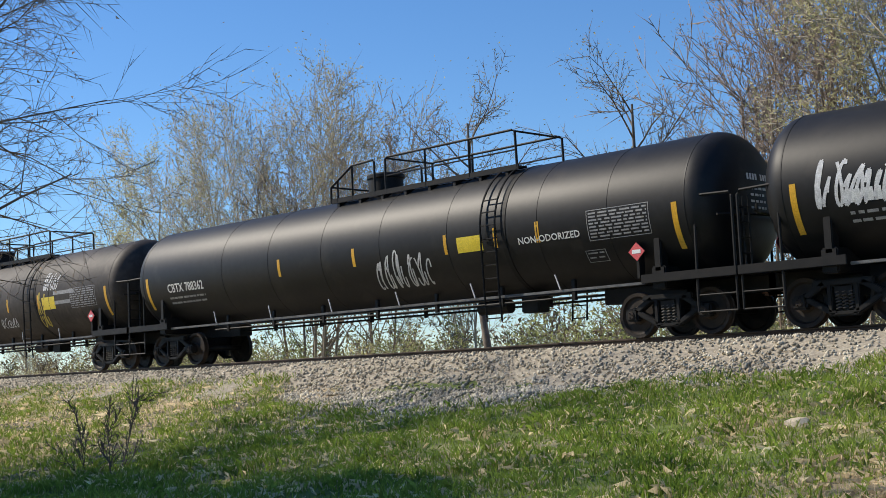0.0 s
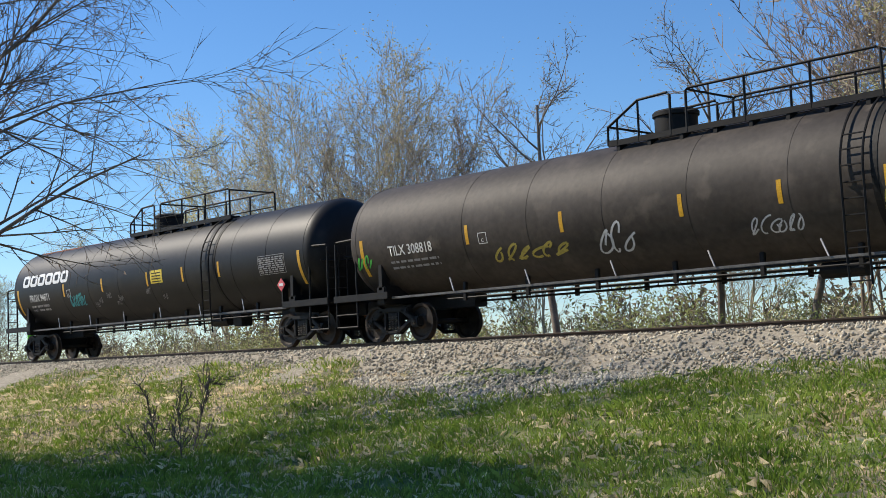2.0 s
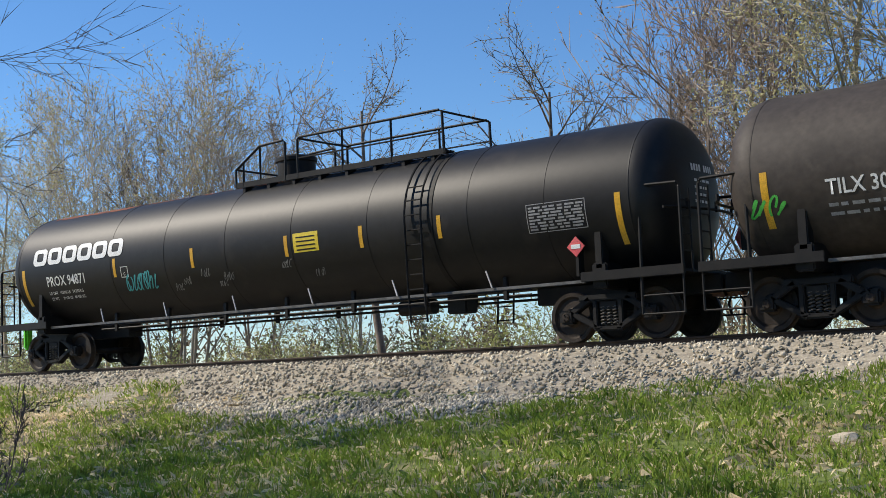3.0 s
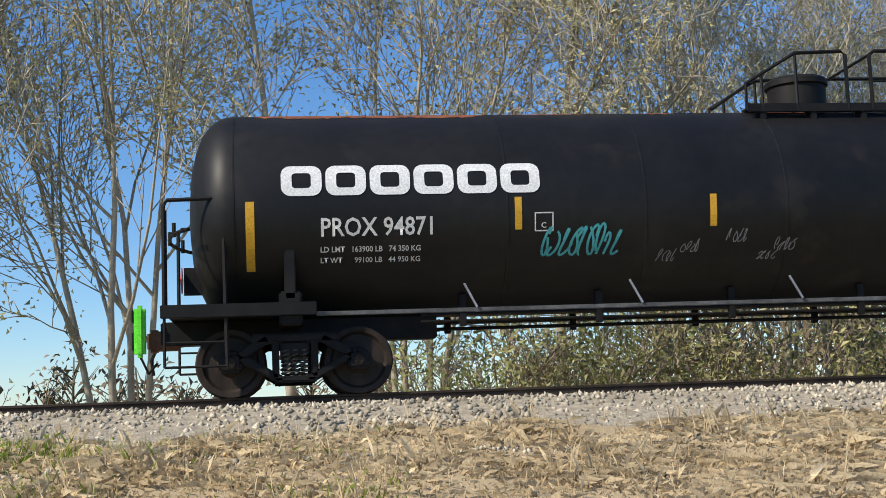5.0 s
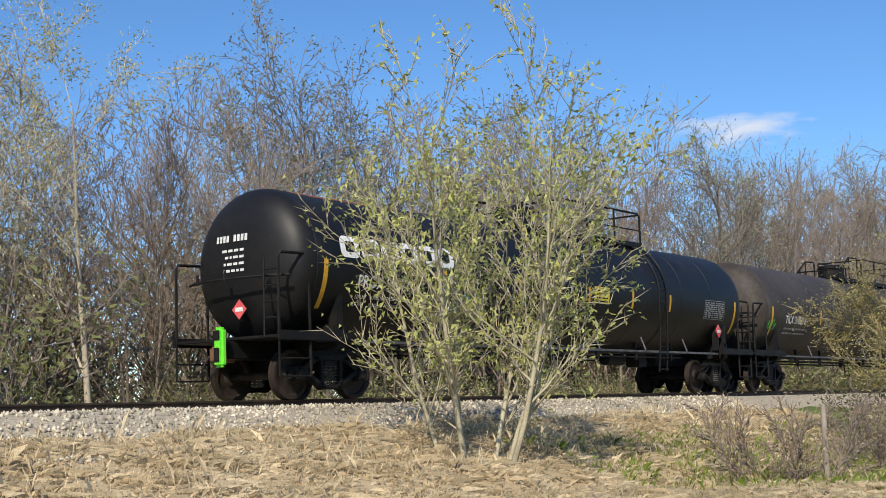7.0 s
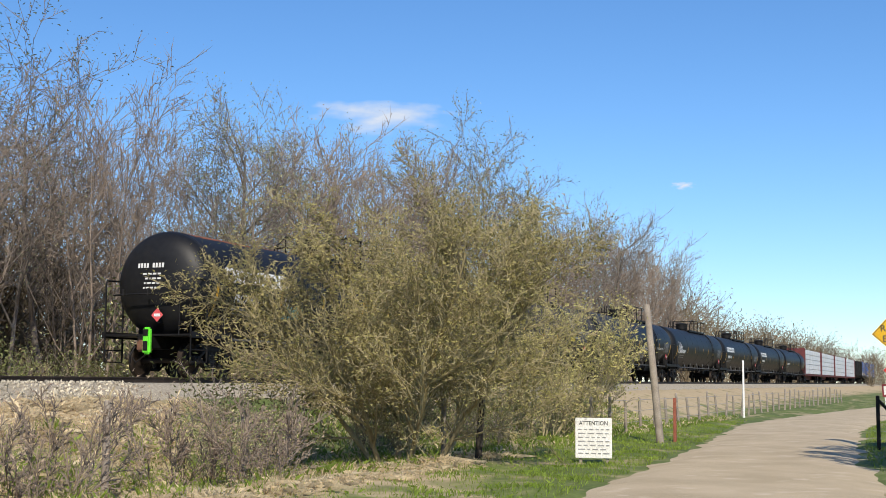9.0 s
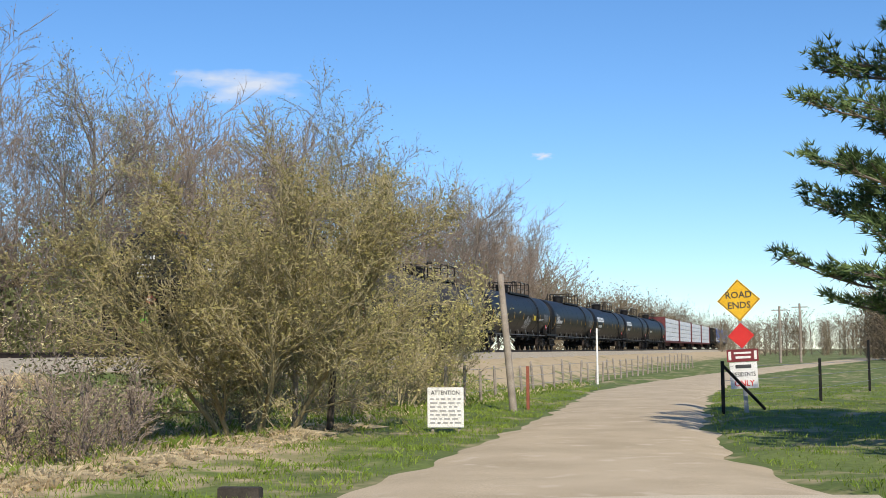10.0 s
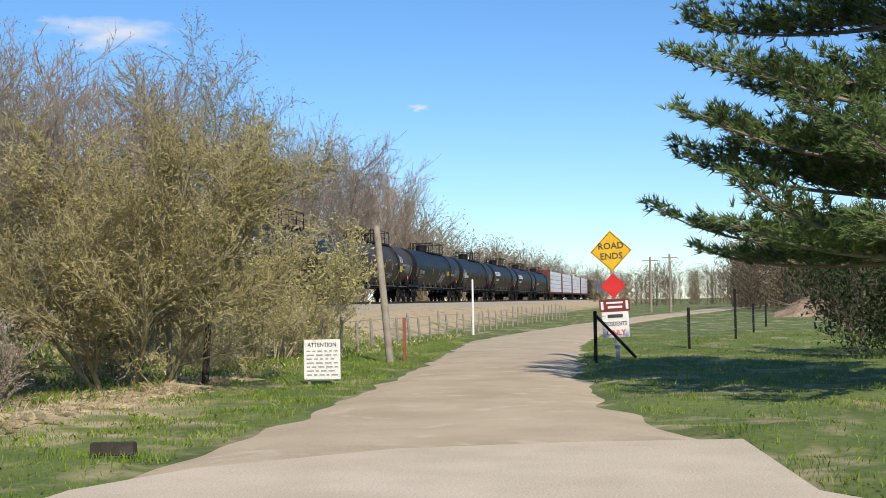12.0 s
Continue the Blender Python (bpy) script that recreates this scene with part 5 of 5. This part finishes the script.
def road_sign():
    """The dead-end sign with its red marker and plates."""
    s = empty("road_sign", pose(*lane(49.17, -5.29), 0.35, -2.6, 0, 0))
    bm = bmesh.new()
    box(bm, -0.05, 0.05, -0.055, 0.055, -0.3, 3.2, 0.008)
    part("post", bm, M_GALV, s, "grey sign post")
    for name, mat, zc, h, lab in (("yellow_diamond", M_SIGNY, 2.87, 0.55, "yellow diamond with black words"), ("red_diamond", M_RED, 1.95, 0.335, "red reflective diamond")):
        bm = bmesh.new()
        flat_board(bm, -0.075, [(0, zc - h), (-h, zc), (0, zc + h), (h, zc)])
        d = part(name, bm, mat, s, lab)
        if h > 0.5:
            for t, z in (("ROAD", 2.93), ("ENDS", 2.66)):
                sign_text(t, -0.080, 0, z, 0.24, M_INK, d)
            bm = bmesh.new()
            k = h * 0.93
            pts = [(0, zc - k), (-k, zc), (0, zc + k), (k, zc)]
            for (a, b), (c, e) in zip(pts, pts[1:] + pts[:1]):
                rod(bm, [(-0.077, a, b), (-0.077, c, e)], 0.007, 4)
            part("border", bm, M_INK, d)
    bm = bmesh.new()
    flat_board(bm, -0.075, [(-0.40, 1.28), (0.40, 1.28), (0.40, 1.60), (-0.40, 1.60)])
    p = part("red_plate", bm, M_DKRED, s, "dark red plate with white marks")
    for y0, y1, z0, z1 in ((-0.36, -0.29, 1.33, 1.55), (0.29, 0.36, 1.33, 1.55), (-0.22, 0.22, 1.48, 1.53), (-0.2, 0.18, 1.36, 1.42)):
        bm = bmesh.new()
        box(bm, -0.082, -0.077, y0, y1, z0, z1)
        part("white_mark", bm, M_SIGNW, p)
    bm = bmesh.new()
    flat_board(bm, -0.075, [(-0.35, 0.59), (0.35, 0.59), (0.35, 1.265), (-0.35, 1.265)])
    p = part("white_plate", bm, M_SIGNW, s, "white plate with black and red words")
    bm = bmesh.new()
    box(bm, -0.082, -0.077, -0.20, 0.20, 1.11, 1.20)
    part("unreadable_line", bm, M_INK, p)
    sign_text("RESIDENTS", -0.08, 0, 0.90, 0.155, M_INK, p, stretch=0.78)
    sign_text("ONLY", -0.08, 0, 0.65, 0.21, M_RED, p, stretch=0.9)
    tagged(s, "yellow road ends sign with red marker and plates on a post", "road sign")


def notice_board():
    s = empty("notice_board", pose(*lane(40.68, 0.43), 0.35, 0, 0, 6))
    bm = bmesh.new()
    box(bm, -0.02, 0.02, -0.38, 0.38, 0.03, 0.86, 0.01)
    b = part("board", bm, M_SIGNW, s, "weathered white painted board")
    for y in (-0.28, 0.28):
        bm = bmesh.new()
        box(bm, 0.03, 0.09, y - 0.03, y + 0.03, -0.3, 0.80, 0.006)
        part("stake", bm, M_POST, s)
    sign_text("ATTENTION", -0.026, 0, 0.71, 0.125, M_INK, b, stretch=0.86)
    rng = random.Random(4)
    for r in range(7):
        y = 0.32
        while y > -0.27:
            w = rng.uniform(0.05, 0.16)
            bm = bmesh.new()
            box(bm, -0.026, -0.022, max(y - w, -0.33), y, 0.61 - r * 0.082, 0.635 - r * 0.082)
            part("unreadable_word", bm, M_GREY, b)
            y -= w + 0.045
    tagged(s, "white notice board with black writing on the verge", "sign board")


def post_thing(name, x, y, h, r, material, label, category, lean=0.0, group="", square=False, z=None):
    s = empty(name, pose(x, y, float(ground_z(np.array(x), np.array(y))) if z is None else z, lean, 0, 0))
    bm = bmesh.new()
    if square:
        box(bm, -r, r, -r, r, -0.3, h, r * 0.2)
    else:
        lathe(bm, [(-0.4, 0), (-0.4, r * 1.1), (h * 0.5, r), (h - 0.02, r * 0.85), (h, r * 0.7), (h, 0)], 10, "z")
    p = part("shaft", bm, material, s)
    smooth(p, 40)
    return tagged(s, label, category, group)


def utility_pole(x, y, h):
    s = post_thing("utility_pole", x, y, h, 0.14, M_POST, "wooden utility pole in the distance", "utility pole", group="utility poles")
    bm = bmesh.new()
    box(bm, -0.05, 0.05, -0.9, 0.9, h - 0.5, h - 0.38, 0.01)
    part("crossarm", bm, M_POST, s)
    return s


def fence():
    """Old field fence between verge and track: posts and wires."""
    f = empty("field_fence")
    pts = [lane(50 + i * 2.3, 3.0 + 0.03 * i * 2.3 - 0.0005 * (i * 2.3) ** 2) for i in range(34)]
    rng = random.Random(6)
    me = None
    for x, y in pts:
        z = float(ground_z(np.array(x), np.array(y)))
        if me is None:
            bm = bmesh.new()
            lathe(bm, [(-0.3, 0), (-0.3, 0.055), (1.15, 0.05), (1.2, 0.03), (1.2, 0)], 7, "z")
            o = part("fence_post", bm, M_POST, f)
            me = o.data
            o.matrix_basis = pose(x, y, z)
        else:
            shared("fence_post", me, f, pose(x, y, z + rng.uniform(-0.15, 0.1), rng.uniform(-6, 6), rng.uniform(-6, 6), rng.uniform(0, 360)))
    for h in (0.35, 0.7, 1.05):
        bm = bmesh.new()
        rod(bm, [(x, y, float(ground_z(np.array(x), np.array(y))) + h) for x, y in pts], 0.006, 4)
        part("wire", bm, M_GALV, f)
    tagged(f, "old field fence of weathered wooden posts and wire", "fence")


def right_fence():
    f = empty("garden_fence", pose(*LANE))
    for i, (x, y) in enumerate(((48.4, -4.75), (56, -7.2), (65.6, -9.05), (74, -10.2), (84, -11.4))):
        bm = bmesh.new()
        box(bm, x - 0.045, x + 0.045, y - 0.045, y + 0.045, -0.7, 0.9 if i != 2 else 1.5, 0.008)
        part("fence_post", bm, M_BLACK, f)
    bm = bmesh.new()
    rod(bm, [(48.4, -4.75, 0.8), (49.3, -5.75, -0.35)], 0.04, 6)
    part("brace", bm, M_BLACK, f)
    for h in (0.0, 0.4, 0.75):
        bm = bmesh.new()
        rod(bm, [(48.4, -4.75, h), (56, -7.2, h), (65.6, -9.05, h), (74, -10.2, h), (84, -11.4, h)], 0.006, 4)
        part("wire", bm, M_GALV, f)
    tagged(f, "black-posted wire fence at the edge of the lawn", "fence")


def pine(x, y, h):
    """A big pine: trunk, drooping whorled limbs and needle tufts."""
    t = Twigs(77)
    r = t.r
    t.tube([Vector((0, 0, -0.3)), Vector((0, 0, h * 0.5)), Vector((0, 0, h))], [0.30, 0.2, 0.04], 9)
    nv, nf = [], []
    def tuft(p, d):
        for _ in range(9):
            a = (d + Vector((r.gauss(0, 0.6), r.gauss(0, 0.6), r.gauss(0.15, 0.5)))).normalized()
            b = a.orthogonal().normalized() * 0.017
            q = p + a * r.uniform(0.13, 0.24)
            o = len(nv)
            nv.extend((tuple(p - b), tuple(p + b), tuple(q)))
            nf.append((o, o + 1, o + 2))
    z = 2.3
    while z < h - 0.6:
        n = r.randint(4, 6)
        for k in range(n):
            a = r.uniform(0, 6.283)
            ln = (6.3 - 0.36 * z) * r.uniform(0.75, 1.08)
            if ln < 0.5:
                ln = 0.5
            d = Vector((math.cos(a), math.sin(a), r.uniform(0.0, 0.25)))
            p = Vector((0, 0, z + r.uniform(-0.2, 0.2)))
            pts = [p]
            m = 8
            for i in range(m):
                d = (d + Vector((r.gauss(0, 0.06), r.gauss(0, 0.06), -0.035 + 0.02 * i))).normalized()
                pts.append(pts[-1] + d * ln / m)
            t.tube(pts, [0.06 * (1 - 0.85 * i / m) for i in range(m + 1)], 5)
            for i in range(2, m + 1):
                for side in (-1, 1):
                    for rep in range(3):
                        sd = Vector((-d.y, d.x, 0)) * side
                        bl = ln * 0.30 * (1.25 - i / m) * r.uniform(0.6, 1.2) + 0.15
                        bd = (sd + d * r.uniform(0.5, 1.3) + Vector((0, 0, r.uniform(-0.05, 0.3)))).normalized()
                        q0 = pts[i].lerp(pts[i - 1], r.random())
                        q1 = q0 + bd * bl
                        t.tube([q0, q1], [0.014, 0.006], 3)
                        c = max(3, int(bl / 0.075))
                        for j in range(c + 1):
                            if j / c > 0.25:
                                pp = q0.lerp(q1, j / c) + Vector((r.gauss(0, 0.05), r.gauss(0, 0.05), r.gauss(0.03, 0.05)))
                                tuft(pp, bd)
        z += r.uniform(0.45, 0.74)
    s = empty("pine_tree", pose(x, y, float(ground_z(np.array(x), np.array(y)))))
    raw("trunk", t.v, t.f, M_BARK, s, smooth=True)
    raw("crown", nv, nf, M_NEEDLE, s)
    tagged(s, "large dark green pine with drooping layered limbs: one on the lawn, one unseen shade caster", "tree", "pines")


def cloud_material():
    """A thin white cloud that fades out at its ragged rim."""
    m = bpy.data.materials.new("thin_cloud")
    m.use_nodes = True
    n, l = m.node_tree.nodes, m.node_tree.links
    n.remove(n["Principled BSDF"])
    tc, no, gr = n.new("ShaderNodeTexCoord"), n.new("ShaderNodeTexNoise"), n.new("ShaderNodeTexGradient")
    gr.gradient_type = "SPHERICAL"
    no.inputs["Scale"].default_value, no.inputs["Detail"].default_value = 2.2, 9
    l.new(tc.outputs["Object"], no.inputs["Vector"])
    l.new(tc.outputs["Object"], gr.inputs["Vector"])
    mul = n.new("ShaderNodeMath")
    mul.operation = "MULTIPLY_ADD"
    l.new(no.outputs[0], mul.inputs[0])
    mul.inputs[1].default_value = 1.5
    l.new(gr.outputs[1], mul.inputs[2])
    mr = n.new("ShaderNodeMapRange")
    mr.inputs[1].default_value, mr.inputs[2].default_value, mr.inputs[4].default_value = 1.0, 1.75, 0.8
    l.new(mul.outputs[0], mr.inputs[0])
    tr, em, mx = n.new("ShaderNodeBsdfTransparent"), n.new("ShaderNodeEmission"), n.new("ShaderNodeMixShader")
    em.inputs[0].default_value, em.inputs[1].default_value = (0.86, 0.88, 0.92, 1), 0.95
    l.new(mr.outputs[0], mx.inputs[0])
    l.new(tr.outputs[0], mx.inputs[1])
    l.new(em.outputs[0], mx.inputs[2])
    l.new(mx.outputs[0], n["Material Output"].inputs[0])
    return m


M_CLOUD = cloud_material()


def cloud(x, y, z, w, h):
    """A small far cloud on a plain backdrop sheet."""
    ob = raw("backdrop_cloud", [(0, -1, -1), (0, 1, -1), (0, 1, 1), (0, -1, 1)], [(0, 1, 2, 3)], M_CLOUD)
    ob.matrix_basis = pose(x, y, z, 0, 0, math.degrees(math.atan2(y, x))) @ Matrix.Diagonal((1, w / 2, h, 1))
    ob.visible_shadow = False
    tagged(ob, "small white fair-weather cloud in a blue sky", "cloud", kind="structure")


def heap(x, y):
    """A heap of cut brush and soil."""
    rng = random.Random(14)
    v, f = [], []
    n, m = 40, 12
    for i in range(m + 1):
        for k in range(n):
            s = i / m
            a = 6.283 * k / n
            rr = (1 - s) * (7.5 + 0.9 * math.sin(3 * a) + rng.uniform(-0.3, 0.3))
            v.append((x + rr * math.cos(a) * 0.6, y + rr * math.sin(a), 3.2 * (s ** 0.8) + rng.uniform(-0.15, 0.15) - 0.2))
    for i in range(m):
        for k in range(n):
            f.append((i * n + k, i * n + (k + 1) % n, (i + 1) * n + (k + 1) % n, (i + 1) * n + k))
    h = empty("brush_heap")
    raw("mound", v, f, M_DIRT, h)
    t = Twigs(15)
    for _ in range(260):
        a, s = rng.uniform(0, 6.283), rng.random() ** 0.6
        rr = (1 - s) * 7.2
        p = Vector((x + rr * math.cos(a) * 0.6, y + rr * math.sin(a), 3.2 * s ** 0.8))
        d = Vector((rng.gauss(0, 1), rng.gauss(0, 1), rng.uniform(0, 0.5))).normalized()
        t.tube([p, p + d * rng.uniform(0.6, 1.8)], [0.04, 0.015], 4)
    raw("branches", t.v, t.f, M_TWIG, h)
    tagged(h, "brown heap of cut brush and soil beyond the lawn", "brush heap")


road_sign()
notice_board()
post_thing("leaning_pole", *lane(49.3, 0.9), 3.75, 0.10, M_POST, "weathered leaning wooden pole beside the lane", "pole", lean=-5.0, z=0.33)
post_thing("red_post", *lane(49.9, 0.62), 1.2, 0.04, M_REDPOST, "rusty red steel post beside the leaning pole", "post", square=True, z=0.33)
post_thing("white_stake", *lane(73.8, 2.4), 2.6, 0.05, M_SIGNW, "slim pale stake on the verge", "post")
post_thing("fence_stub", *lane(40.0, 3.5), 1.3, 0.06, M_POST, "grey wooden fence post in the brush", "fence post", group="fence stubs")
post_thing("fence_stub", *lane(39.1, 2.4), 1.3, 0.07, M_TIE, "dark wooden fence post in the brush", "fence post", group="fence stubs", lean=4)
post_thing("fence_stub", *lane(31.3, 5.7), 1.5, 0.06, M_POST, "pale wooden fence post in dry grass", "fence post", group="fence stubs")
utility_pole(*lane(166.4, -4.0), 6.4)
utility_pole(*lane(169.5, -6.2), 6.8)
fence()
right_fence()
_tie = empty("timber_offcut", pose(*lane(27.9, -0.75), 0.39, 0, 0, 96))
_bm = bmesh.new()
box(_bm, -0.24, 0.24, -0.08, 0.08, -0.05, 0.09, 0.012)
part("timber", _bm, M_TIE, _tie)
tagged(_tie, "short dark timber lying in the verge grass", "timber")
pine(*lane(37.4, -11.5), 10.8)
# second pine out of view, made up to throw shade bands over the bank
pine(-20.0, 2.2, 13.0)
heap(*lane(120, -20))
cloud(1790, 800, 405, 270, 40)
cloud(1960, 380, 300, 45, 9)
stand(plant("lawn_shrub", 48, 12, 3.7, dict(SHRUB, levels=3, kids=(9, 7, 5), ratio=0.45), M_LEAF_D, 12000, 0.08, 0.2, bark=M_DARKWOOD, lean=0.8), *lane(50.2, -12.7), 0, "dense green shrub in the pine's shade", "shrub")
_v = [(18.5, -12.6), (22.0, -10.2), (25.2, -7.9), (29.0, -7.5), (28.6, -5.6), (27.96, -3.9), (26.3, -2.3), (24.8, -1.75), (18.5, -1.8)]
_bm = bmesh.new()
_f = _bm.faces.new([_bm.verts.new((*lane(a, b), 0.406)) for a, b in _v])
_r = bmesh.ops.extrude_face_region(_bm, geom=[_f])
bmesh.ops.translate(_bm, vec=(0, 0, 0.012), verts=[q for q in _r["geom"] if isinstance(q, bmesh.types.BMVert)])
bmesh.ops.recalc_face_normals(_bm, faces=_bm.faces)
tagged(part("pavement", _bm, M_CONC), "pale concrete apron where the lane begins", "pavement", kind="structure")


def far_woods():
    """Distant woods past the track's far end and across the fields: many small stems and twigs."""
    rng = random.Random(21)
    t = Twigs(22)
    spots = [(165 + i * 1.7 + rng.uniform(-2, 2), 30 + rng.uniform(0, 14), rng.uniform(12, 16.5)) for i in range(150)]
    spots += [(rng.uniform(150, 240), rng.uniform(-80, -8), rng.uniform(10, 15)) for i in range(420)]
    spots += [(rng.uniform(300, 420), rng.uniform(-40, 25), rng.uniform(9, 13)) for i in range(110)]
    spots += [(rng.uniform(-260, -150), rng.uniform(20, 60), rng.uniform(8, 12)) for i in range(50)]
    spots += [(-150 + i * 2.1 + rng.uniform(-1, 1), rng.uniform(55, 75), rng.uniform(4, 6.5)) for i in range(170)]
    spots += [(16 + i * 0.44 + rng.uniform(-1, 1), rng.uniform(36, 58), rng.uniform(8, 12.5)) for i in range(340)]
    for x, y, h in spots:
        p = Vector((x, y, 0))
        t.tube([p, p + Vector((rng.gauss(0, 0.3), rng.gauss(0, 0.3), h * 0.8))], [0.11, 0.04], 3)
        for _ in range(50):
            s = rng.uniform(0.0, 0.85)
            q = p + Vector((0, 0, h * s * 0.8))
            a = rng.uniform(0, 6.283)
            d = Vector((math.cos(a), math.sin(a), rng.uniform(0.5, 1.6))).normalized()
            e = q + d * h * rng.uniform(0.15, 0.36)
            t.tube([q, e], [0.045, 0.015], 3)
            for _ in range(3):
                t.leaf(e + Vector((rng.gauss(0, 0.45), rng.gauss(0, 0.45), rng.gauss(0, 0.45))), rng.uniform(0.12, 0.3))
    tagged(raw("far_woods", t.v, t.f, M_FAR), "distant brown leafless woods along the horizon", "woods", kind="stuff")
    tagged(raw("far_buds", t.lv, t.lf, M_FAR), "budding haze on the distant woods", "woods", kind="stuff")


far_woods()

_rock = empty("pale_rock", pose(-4.7, 14.3, 0.58, 0, 0, 20))
_bm = bmesh.new()
bmesh.ops.create_icosphere(_bm, subdivisions=2, radius=0.17)
for _p in _bm.verts:
    _p.co = Vector((_p.co.x * 1.3, _p.co.y, _p.co.z * 0.7)) * (1 + 0.25 * noise.noise(_p.co * 9))
part("stone", _bm, M_CONC, _rock)
tagged(_rock, "pale flat rock in the grass below the ballast", "rock")


# ---- moving things ----
TRAIN = ((0, -71.86), (0.5, -65.12), (1, -57.60), (1.5, -50.44), (2, -43.12), (2.5, -35.79), (2.7, -32.82), (4.3, -10.03), (4.5, -6.81), (5, 0.33), (5.5, 7.77), (6, 15.09), (6.5, 21.75), (7, 27.25), (7.5, 33.30), (7.7, 35.70), (9.3, 51.00), (9.5, 52.70), (10, 56.80), (10.5, 60.90), (11, 64.90), (11.5, 68.90), (12, 72.80))


def train_x(t):
    return float(np.interp(t, [r[0] for r in TRAIN], [r[1] for r in TRAIN]))


def motions():
    for car, off in CARS:
        walk(car, [(t, pose(x + off, TRACK_Y, RAIL_Z)) for t, x in TRAIN])
    for car, off in CARS[:5]:
        for ob in car.children_recursive:
            if ob.name.split(".")[0] == "wheelset":
                x0 = ob.matrix_basis.translation.x
                walk(ob, [(i / 30, pose(x0, 0, WHEEL_R, 0, math.degrees(train_x(i / 30) / WHEEL_R), 0)) for i in range(361)])


motions()
